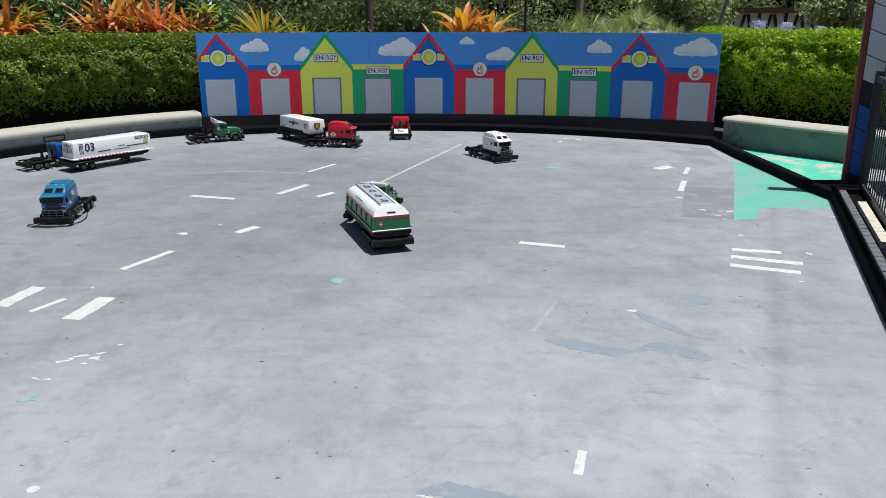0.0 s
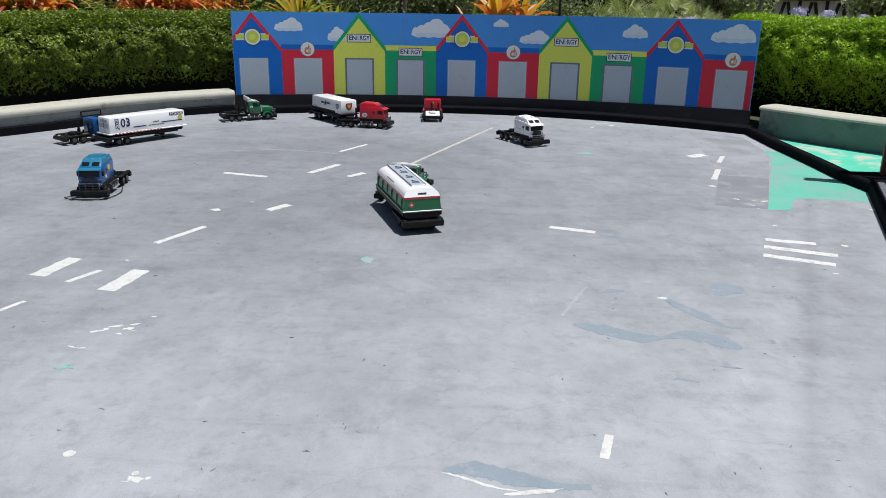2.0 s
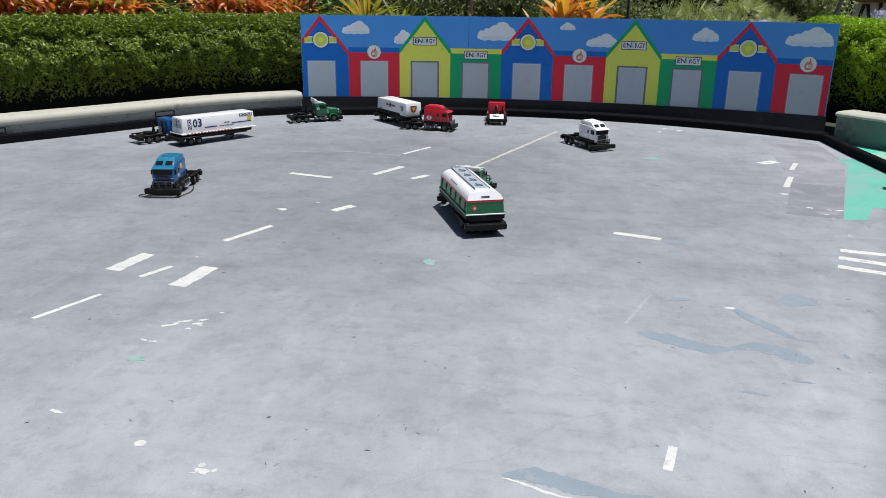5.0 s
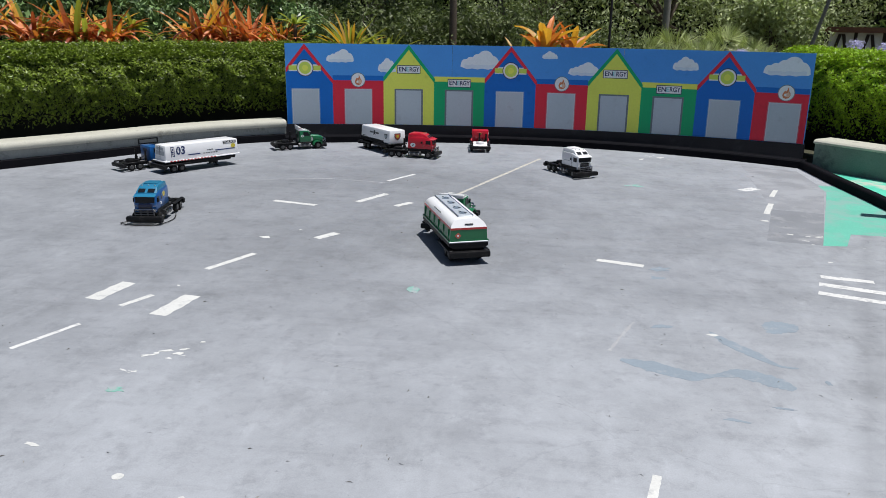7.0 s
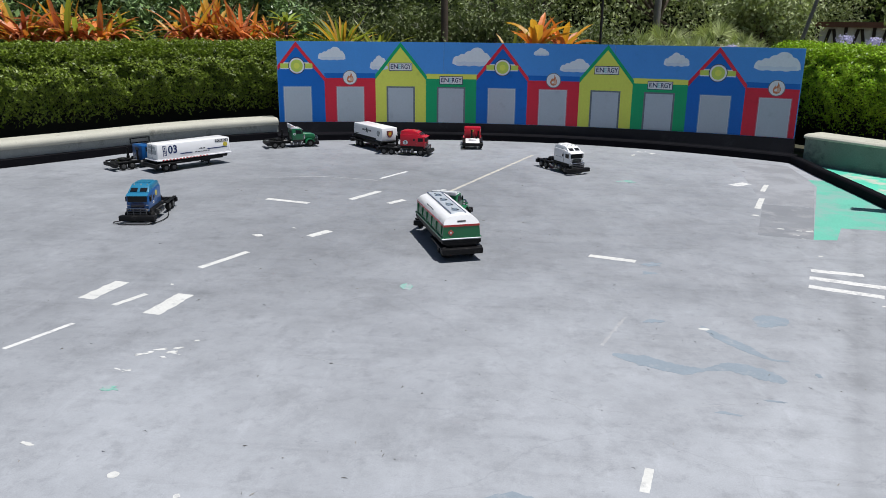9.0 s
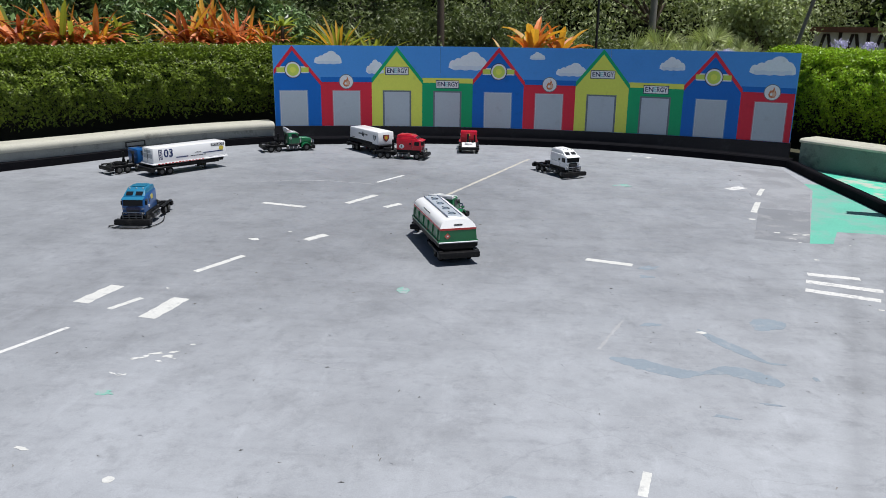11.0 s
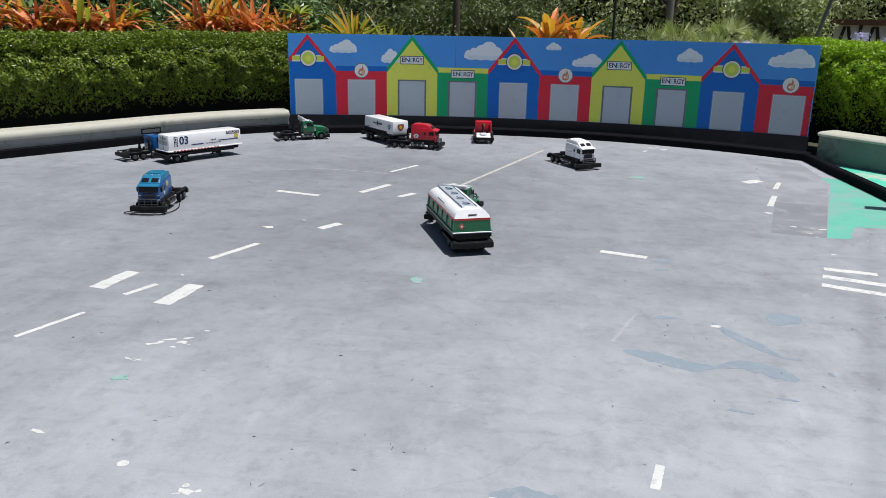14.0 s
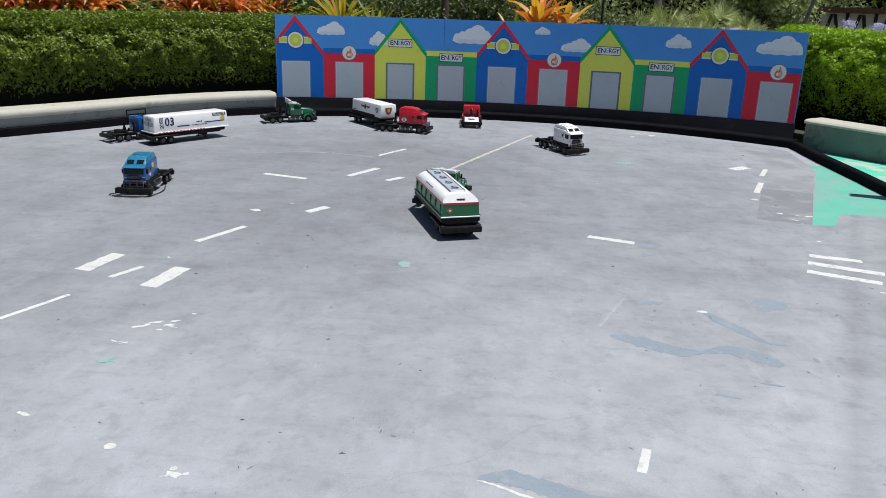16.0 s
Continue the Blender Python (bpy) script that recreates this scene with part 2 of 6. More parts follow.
def swept(bm, line, profile):
    """A profile (out, z) carried along a line of (x, y); out is to the line's left."""
    rows = []
    for i, p in enumerate(line):
        a, b = Vector(line[max(i - 1, 0)]), Vector(line[min(i + 1, len(line) - 1)])
        d = (b - a).normalized()
        nrm = Vector((-d.y, d.x))
        rows.append([bm.verts.new((p[0] + nrm.x * o, p[1] + nrm.y * o, z)) for o, z in profile])
    k = len(profile)
    for r, s in zip(rows, rows[1:]):
        for i in range(k):
            j = (i + 1) % k
            bm.faces.new((r[i], r[j], s[j], s[i]))
    bm.faces.new(rows[0])
    bm.faces.new(rows[-1][::-1])
    return bm


def smooth_line(pts, n=8):
    out = []
    for i in range(len(pts) - 1):
        p0, p1, p2, p3 = (Vector(pts[min(max(j, 0), len(pts) - 1)]) for j in (i - 1, i, i + 1, i + 2))
        for k in range(n):
            t = k / n
            out.append(tuple(0.5 * (2 * p1 + (p2 - p0) * t + (2 * p0 - 5 * p1 + 4 * p2 - p3) * t * t + (3 * p1 - p0 - 3 * p2 + p3) * t ** 3)))
    return out + [tuple(pts[-1])]


# ---- ground and floor ----
bm = bmesh.new()
bmesh.ops.create_grid(bm, x_segments=40, y_segments=40, size=300)
for v in bm.verts:
    v.co.z = -0.06
ground = tagged(part("ground", bm, M_EARTH), "brown earth under the planting, reaching far off", "ground", kind="structure")

FLOOR_EDGE = [(-9, -4), (3.5, -4), (4.9, 7.0), (5.6, 9.2), (3.9, 11.0), (3.1, 12.0), (0, 12.6), (-3, 12.4), (-4.6, 11.8), (-6.3, 10.0), (-9, 6)]
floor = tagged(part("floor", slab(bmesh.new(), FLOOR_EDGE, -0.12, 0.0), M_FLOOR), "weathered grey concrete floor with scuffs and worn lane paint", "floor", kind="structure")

paint_level = [0.0003]


def mark(name, pts, mat, label="", level=0.0):
    """A coat of paint on the floor, each a hair above the one before."""
    paint_level[0] += 0.000015
    return part(name, slab(bmesh.new(), pts, -0.002, level or paint_level[0]), mat, floor, label)


def dash(p, q, width, mat=M_WHITE_PAINT, name="lane_dash", skew=0.0):
    p, q = Vector(p), Vector(q)
    d = (q - p).normalized()
    nrm = Vector((-d.y, d.x)) * width / 2
    n = 9
    a = [p + (q - p) * i / n + nrm * (1 + random.uniform(-0.13, 0.08)) + d * skew * 0.5 for i in range(n + 1)]
    b = [p + (q - p) * i / n - nrm * (1 + random.uniform(-0.13, 0.08)) - d * skew * 0.5 for i in range(n + 1)]
    return mark(name, [tuple(v) for v in a + b[::-1]], mat)


def ragged(center, rx, ry, turn, rough=0.3, n=26):
    c, s = math.cos(turn), math.sin(turn)
    out = []
    ph = random.uniform(0, 50)
    for i in range(n):
        a = 2 * math.pi * i / n
        r = 1 + rough * (noise.noise((math.cos(a) * 1.3 + ph, math.sin(a) * 1.3, ph)) * 1.4 + noise.noise((math.cos(a) * 4 + ph, math.sin(a) * 4, 3)) * 0.7 + noise.noise((math.cos(a) * 11 + ph, math.sin(a) * 11, 7)) * 0.5)
        x, y = rx * r * math.cos(a), ry * r * math.sin(a)
        out.append((center[0] + c * x - s * y, center[1] + s * x + c * y))
    return out


mark("repair_patch", [(2.08, 6.96), (2.52, 6.86), (2.93, 8.10), (2.46, 8.22)], M_PATCH, "darker grey rectangular repair patch")
mark("repair_patch", [(2.47, 8.24), (2.935, 8.115), (3.36, 9.4), (3.40, 10.55), (2.78, 10.85)], M_PATCH_WORN, "faded grey repair patch, worn almost away")
mark("teal_paint_band", [(2.515, 6.855), (2.715, 6.87), (2.90, 7.30), (3.54, 7.24), (3.68, 7.60), (3.64, 8.2), (3.53, 9.6), (3.36, 9.62), (3.32, 9.2)], M_TEAL, "bright teal paint band, worn at the edges")
for p, q, w in (((-2.62, 7.72), (-2.14, 7.59), 0.07), ((-1.76, 7.81), (-1.54, 8.25), 0.075), ((-1.34, 7.69), (-1.21, 7.88), 0.075), ((-1.79, 6.37), (-1.665, 6.57), 0.085),
                ((-2.36, 5.40), (-2.15, 5.85), 0.055), ((-2.275, 4.45), (-2.215, 4.83), 0.125), ((-2.835, 4.66), (-2.765, 5.02), 0.12), ((-2.59, 4.57), (-2.48, 4.80), 0.045),
                ((0.56, 6.12), (0.91, 6.01), 0.075), ((0.555, 2.85), (0.60, 3.03), 0.040), ((2.63, 8.86), (2.78, 9.24), 0.052), ((2.35, 8.0), (2.53, 8.50), 0.06)):
    dash(p, q, w)
for p, q, w in (((2.20, 5.955), (2.55, 5.88), 0.075), ((2.13, 5.77), (2.60, 5.60), 0.085), ((2.06, 5.57), (2.50, 5.395), 0.08), ((-2.84, 3.83), (-2.67, 4.24), 0.035), ((2.38, 9.15), (2.58, 9.30), 0.13)):
    dash(p, q, w, M_WORN_PAINT)
dash((-1.66, 8.94), (-1.42, 9.42), 0.045, M_WORN_PAINT)
dash((-0.80, 8.30), (0.11, 10.88), 0.045, M_YELLOW_PAINT, "lane_line")


def ribbon(name, spine, widths, mat, label="", wobble=0.25, seed=1, level=0.0):
    """A ragged worn shape along a spine, as wide at each point as given."""
    rnd = random.Random(seed)
    line = smooth_line(spine, 9)
    k = len(line) - 1
    up, down = [], []
    for i, p in enumerate(line):
        a, b = Vector(line[max(i - 1, 0)]), Vector(line[min(i + 1, k)])
        d = (b - a).normalized()
        f = i / k * (len(widths) - 1)
        w = widths[min(int(f), len(widths) - 2)] * (1 - f + min(int(f), len(widths) - 2)) + widths[min(int(f), len(widths) - 2) + 1] * (f - min(int(f), len(widths) - 2))
        up.append((p[0] - d.y * w * (0.5 + rnd.uniform(-wobble, wobble)), p[1] + d.x * w * (0.5 + rnd.uniform(-wobble, wobble))))
        down.append((p[0] + d.y * w * (0.5 + rnd.uniform(-wobble, wobble)), p[1] - d.x * w * (0.5 + rnd.uniform(-wobble, wobble))))
    return mark(name, up + down[::-1], mat, label, level)


ribbon("peeled_patch", [(0.56, 4.20), (0.72, 4.13), (0.90, 4.04), (1.05, 4.06), (1.20, 4.10), (1.34, 4.02), (1.42, 3.94)], [0.03, 0.14, 0.12, 0.035, 0.13, 0.14, 0.05], M_PEEL, "blue-grey peeled paint patch", 0.10, 4)
ribbon("peeled_patch", [(1.14, 4.70), (1.22, 4.53), (1.32, 4.38), (1.42, 4.24), (1.52, 4.22)], [0.006, 0.085, 0.09, 0.026, 0.016], M_PEEL, "", 0.1, 5)
ribbon("peeled_patch", [(-0.09, 2.71), (0.03, 2.735), (0.18, 2.69), (0.34, 2.65), (0.48, 2.65)], [0.02, 0.10, 0.10, 0.05, 0.03], M_PEEL, "", 0.1, 6)
ribbon("white_primer_edge", [(-0.09, 2.70), (-0.01, 2.675), (0.10, 2.625), (0.22, 2.60)], [0.006, 0.016, 0.012, 0.004], M_WHITE_PAINT, "", 0.3, 7)
for c, a, r, turn, rough in (((1.60, 4.83), 0.125, 0.085, 0.7, 0.3), ((1.05, 3.56), 0.05, 0.014, -0.2, 0.6), ((1.02, 5.95), 0.07, 0.05, 0.5, 0.7), ((0.98, 5.72), 0.05, 0.03, 0.2, 0.7), ((0.86, 4.74), 0.05, 0.03, 0.3, 0.6), ((1.30, 3.72), 0.06, 0.010, -0.15, 0.6), ((1.62, 4.05), 0.014, 0.03, 0.0, 0.5)):
    mark("peeled_patch", ragged(c, a, r, turn, rough, 40), M_PEEL)
M_CRACK = material("crack_dirt", (0.31, 0.317, 0.335), 0.9, vary=0.25, scale=9, fine=60, dirt=(0.37, 0.38, 0.40), dirt_scale=9, dirt_at=0.47)
M_PALE = material("pale_scrape", (0.40, 0.405, 0.42), 0.8, vary=0.12, scale=8, fine=60, dirt=(0.34, 0.345, 0.36), dirt_scale=7, dirt_at=0.48)
for n_, spine, w, mat_ in ((21, [(-1.32, 4.01), (-1.11, 3.95), (-0.89, 3.86), (-0.64, 3.84), (-0.58, 3.81)], 0.005, M_CRACK),
                           (22, [(-0.30, 3.72), (-0.09, 3.70), (0.19, 3.62), (0.41, 3.53), (0.65, 3.52), (0.87, 3.60), (1.15, 3.68)], 0.004, M_CRACK),
                           (23, [(0.70, 4.79), (0.61, 4.58), (0.51, 4.31)], 0.022, M_PALE),
                           (24, [(0.64, 4.66), (0.62, 4.60), (0.61, 4.54)], 0.016, M_CRACK),
                           (25, [(-3.13, 8.74), (-2.48, 8.95), (-1.91, 8.89), (-1.67, 8.83)], 0.020, M_PALE)):
    ribbon("crack" if mat_ is M_CRACK else "scrape", spine, [w * 0.4, w, w * 0.7, w], mat_, "", 0.3, n_, 0.0002 + n_ * 0.000002)
for cx, cy, n_, sx, sy in ((-1.92, 3.93, 3, 0.06, 0.03), (-1.26, 2.56, 6, 0.05, 0.02), (1.62, 11.3, 5, 0.15, 0.10), (-2.02, 3.68, 3, 0.03, 0.02), (2.45, 6.95, 5, 0.25, 0.3)):
    for _ in range(n_):
        mark("paint_chip", ragged((cx + random.gauss(0, sx), cy + random.gauss(0, sy)), random.uniform(0.008, 0.03), random.uniform(0.004, 0.010), random.uniform(-0.5, 0.9), 0.7, 11), M_WORN_PAINT)
for c, a, r in (((1.15, 4.64), 0.03, 0.02), ((-2.23, 6.33), 0.05, 0.03), ((-2.0, 6.62), 0.02, 0.012), ((-1.25, 2.56), 0.03, 0.015), ((-1.82, 4.08), 0.015, 0.01), ((-2.40, 5.01), 0.014, 0.014), ((2.25, 7.7), 0.04, 0.03), ((2.35, 7.2), 0.03, 0.02), ((2.58, 7.15), 0.04, 0.02), ((2.4, 6.35), 0.02, 0.015),
                ((2.75, 5.85), 0.02, 0.03), ((3.45, 6.95), 0.04, 0.02), ((1.5, 11.1), 0.03, 0.05), ((1.78, 11.3), 0.06, 0.04), ((1.62, 11.4), 0.05, 0.03), ((0.25, 2.6), 0.12, 0.012), ((2.42, 5.2), 0.02, 0.012), ((-0.86, 8.42), 0.03, 0.02)):
    mark("paint_chip", ragged(c, a, r, random.uniform(-0.4, 0.4), 0.5, 12), M_WHITE_PAINT)
for c, a, r, turn in (((-2.04, 3.86), 0.040, 0.011, 0.5), ((-1.965, 3.935), 0.034, 0.012, 0.4), ((-1.885, 3.91), 0.032, 0.013, 0.4), ((-1.88, 3.965), 0.022, 0.010, 0.5), ((-2.02, 3.65), 0.022, 0.004, 0.8)):
    mark("paint_chip", ragged(c, a, r, turn, 0.6, 18), M_WHITE_PAINT)
mark("paint_chip", ragged((-2.09, 2.895), 0.034, 0.015, -0.3, 0.5, 18), M_WHITE_PAINT)
for c, r in (((-1.59, 2.71), 0.024), ((-1.27, 2.60), 0.014)):
    mark("paint_dot", ragged(c, r, r, 0, 0.12, 18), M_WHITE_PAINT)
for c, a, r in (((-0.76, 5.18), 0.035, 0.07), ((-2.0, 3.45), 0.045, 0.035), ((1.2, 9.2), 0.09, 0.06)):
    mark("teal_stain", ragged(c, a, r, 0.2, 0.6, 16), material("teal_stain", (0.19, 0.42, 0.35), 0.7, vary=0.15, scale=9, fine=60, dirt=(0.34, 0.36, 0.38), dirt_scale=14, dirt_at=0.53))

M_LITTER = material("dry_litter", (0.20, 0.195, 0.185), 0.9, vary=0.4, scale=20, fine=90, island=0.5)
bm = bmesh.new()
for _ in range(210):
    x, y = random.uniform(-3.2, 3.0), 2.2 + 8.5 * random.random() ** 1.7
    if x > 3.2 - (7.5 - y) * 0.34:
        continue
    a, l, w = random.uniform(0, 3.14), random.uniform(0.005, 0.018), random.uniform(0.0012, 0.003)
    c, s = math.cos(a) * l, math.sin(a) * l
    n_ = (-math.sin(a) * w, math.cos(a) * w)
    k = random.uniform(-0.3, 0.3) * l
    vs = [bm.verts.new((x + dx, y + dy, dz)) for dx, dy, dz in ((-c, -s, 0.0016), (n_[0] + k, n_[1] + k, 0.005), (c, s, 0.0016), (-n_[0] + k, -n_[1] + k, 0.0016))]
    bm.faces.new(vs)
litter = tagged(part("leaf_litter", bm, M_LITTER), "dry leaf scraps and twigs scattered on the floor", "litter", kind="stuff")

# ---- black kerb round the back, low concrete walls ----
CK, RK = Vector((-0.73, 4.69)), 7.41


def on_arc(c, r, deg):
    return (c[0] + r * math.sin(radians(deg)), c[1] + r * math.cos(radians(deg)))


back_line = [on_arc(CK, RK, a) for a in np.linspace(-23.6, 35.0, 40)]
kerb = part("kerb", swept(bmesh.new(), back_line, [(0, -0.02), (0.0, 0.085), (0.02, 0.10), (0.20, 0.10), (0.20, -0.02)]), M_BLACK)
tagged(kerb, "black rubber kerb strip along the back edge", "kerb", kind="structure")
CP, RP, A0, A1 = Vector((-0.842, 0.55)), 11.74, -14.6, 22.8
band_line = [on_arc(CP, RP, a) for a in np.linspace(A0 - 0.4, A1 + 0.05, 40)]
band = part("trim", swept(bmesh.new(), band_line, [(-0.012, -0.02), (-0.012, 0.238), (0.12, 0.238), (0.12, -0.02)]), M_BLACKBAND)
tagged(band, "black painted board under the mural", "trim", kind="structure")

LEFT_LINE = smooth_line([(-9.2, 5.2), (-7.4, 7.5), (-6.45, 8.75), (-5.72, 9.70), (-5.08, 10.62), (-4.52, 11.22), (-4.02, 11.62), (-3.78, 11.78)], 6)


def seat_wall(line, h, thick, name, label, face=M_CONC, ct=0.10):
    w = thing(name, Matrix.Identity(4), label, "wall", kind="structure")
    part("body", swept(bmesh.new(), line, [(0.03, -0.04), (0.03, h - ct), (thick - 0.03, h - ct), (thick - 0.03, -0.04)]), face, w)
    cap = [(0.0, h - ct), (-0.012, h - ct * 0.85), (-0.015, h - ct * 0.5), (0.0, h - ct * 0.2), (0.03, h - ct * 0.05), (0.07, h), (thick - 0.07, h), (thick - 0.02, h - ct * 0.1), (thick, h - ct * 0.4), (thick, h - ct)]
    part("cap", swept(bmesh.new(), line, cap), M_CAP, w, "pale rounded concrete coping", True)
    return w


wall_left = seat_wall(LEFT_LINE, 0.315, 0.42, "wall_left", "low curved grey concrete seat wall with rounded coping")
kl = [(x, y) for x, y in LEFT_LINE]
tagged(part("baseboard", swept(bmesh.new(), kl, [(-0.03, -0.02), (-0.03, 0.095), (0.028, 0.105), (0.028, -0.02)]), M_BLACK), "black rubber strip at the foot of the seat wall", "kerb", kind="structure")
RIGHT_LINE = [(3.62, 10.72), (3.78, 10.52), (4.26, 9.94), (4.78, 9.40), (5.6, 8.55)]
wall_right = seat_wall(RIGHT_LINE, 0.40, 0.42, "wall_right", "low grey-green concrete seat wall with pale coping", M_CONC_SHADE, 0.055)

# ---- mural board on the back edge ----
def flat_paint(name, color, rough=0.45):
    return material(name, color, rough, vary=0.06, scale=1.6, fine=40, spec=0.3, dirt=tuple(c * 0.85 for c in color), dirt_scale=5, dirt_at=0.66)


M_SKYB = flat_paint("mural_sky_blue", (0.075, 0.32, 0.80))
M_CLOUD = flat_paint("mural_cloud", (0.78, 0.85, 0.92))
M_CLOUD2 = flat_paint("mural_cloud_shade", (0.66, 0.76, 0.88))
M_MBLUE = flat_paint("mural_blue", (0.004, 0.15, 0.58))
M_MRED = flat_paint("mural_red", (0.72, 0.026, 0.058))
M_MYEL = flat_paint("mural_yellow", (0.76, 0.82, 0.13))
M_MGRN = flat_paint("mural_green", (0.006, 0.40, 0.16))
M_MDOOR = flat_paint("mural_door_grey", (0.47, 0.54, 0.61), 0.28)
M_MFRAME = flat_paint("mural_frame_grey", (0.15, 0.19, 0.22))
M_FRAMEB = flat_paint("mural_frame_blue", (0.10, 0.27, 0.58))
M_FRAMER = flat_paint("mural_frame_rose", (0.60, 0.13, 0.17))
M_FRAMEL = flat_paint("mural_frame_line", (0.55, 0.60, 0.66))
M_MWHITE = flat_paint("mural_white", (0.80, 0.82, 0.84))
M_LIME = flat_paint("mural_lime", (0.58, 0.72, 0.12))
M_FLAME = flat_paint("mural_flame", (0.62, 0.22, 0.10))
M_FLAME2 = flat_paint("mural_flame_pale", (0.74, 0.50, 0.36))
M_INK = flat_paint("ink_navy", (0.035, 0.05, 0.12))
M_TEALINK = flat_paint("ink_teal", (0.30, 0.62, 0.66))
M_PLY = material("plywood_edge", (0.30, 0.22, 0.13), 0.8, vary=0.2, scale=10, fine=120)

U = (A1 - A0) / 10
ZB, ZT = 0.24, 1.455
mural = thing("mural_board", Matrix.Identity(4), "long plywood board painted with a row of colourful houses", "mural")


def at_mural(u, z, out=0.0):
    x, y = on_arc(CP, RP - (out * 0.3 if out > 0 else out), A0 + u * U)
    return (x, y, z)


def strip(name, u0, u1, lo, hi, layer, mat, parent=None, n=0, label="", back=-0.001):
    """A painted field on the board between two heights, each a number or a function of u; follows the board's bend."""
    n = n or max(2, int((u1 - u0) * 8))
    lo_f = lo if callable(lo) else (lambda u: lo)
    hi_f = hi if callable(hi) else (lambda u: hi)
    bm = bmesh.new()
    rows = []
    for i in range(n + 1):
        u = u0 + (u1 - u0) * i / n
        rows.append([bm.verts.new(at_mural(u, z, o)) for z, o in ((lo_f(u), layer), (hi_f(u), layer), (hi_f(u), back), (lo_f(u), back))])
    for r, s in zip(rows, rows[1:]):
        for i in range(4):
            j = (i + 1) % 4
            if (r[i].co - r[j].co).length + (s[i].co - s[j].co).length > 1e-6:
                bm.faces.new((r[i], r[j], s[j], s[i]))
    for r in (rows[0], rows[-1]):
        bm.faces.new(r)
    bmesh.ops.remove_doubles(bm, verts=bm.verts, dist=1e-6)
    return part(name, bm, mat, parent or mural, label)


def disc(name, u, z, r, layer, mat, parent, n=28):
    bm = bmesh.new()
    k = radians(U) * RP
    a = [bm.verts.new(at_mural(u + r * math.cos(2 * math.pi * i / n) / k, z + r * math.sin(2 * math.pi * i / n), layer)) for i in range(n)]
    b = [bm.verts.new(at_mural(u + r * math.cos(2 * math.pi * i / n) / k, z + r * math.sin(2 * math.pi * i / n), 0.0)) for i in range(n)]
    bm.faces.new(a)
    for i in range(n):
        bm.faces.new((a[i], a[(i + 1) % n], b[(i + 1) % n], b[i]))
    return part(name, bm, mat, parent)


def flame(name, u, z, s, shift, layer, mat, parent):
    """A licking flame with a hooked tip."""
    k = radians(U) * RP
    out = [(0.0, -0.078), (0.038, -0.066), (0.056, -0.030), (0.050, 0.006), (0.034, 0.026), (0.030, 0.052), (0.010, 0.084), (0.012, 0.046), (-0.006, 0.020), (-0.020, 0.034), (-0.040, 0.002), (-0.050, -0.030), (-0.036, -0.066)]
    bm = bmesh.new()
    bm.faces.new([bm.verts.new(at_mural(u + (x * s + shift) / k, z + (y + 0.0) * s - 0.03 * (1 - s), layer)) for x, y in out])
    return part(name, bm, mat, parent)


def letters(text, size, fit_width=0.0):
    """The built-in font's outline of a word as (mesh, width), centred."""
    cu = bpy.data.curves.new("letters", "FONT")
    cu.body, cu.size, cu.align_x, cu.align_y, cu.resolution_u = text, size, "CENTER", "CENTER", 3
    cu.offset = size * 0.022
    ob = new("letters", cu)
    dg = bpy.context.evaluated_depsgraph_get()
    me = bpy.data.meshes.new_from_object(ob.evaluated_get(dg))
    bpy.data.objects.remove(ob)
    xs = [v.co.x for v in me.vertices]
    k = fit_width / (max(xs) - min(xs)) if fit_width else 1.0
    mid = (max(xs) + min(xs)) / 2
    for v in me.vertices:
        v.co.x = (v.co.x - mid) * k
    return me


def mural_word(text, u, z, size, layer, mat, parent, width=0.0):
    me = letters(text, size, width)
    k = radians(U) * RP
    for v in me.vertices:
        v.co = Vector(at_mural(u + v.co.x / k, z + v.co.y, layer))
    me.materials.append(mat)
    ob = new("lettering", me)
    ob.parent = parent
    return ob


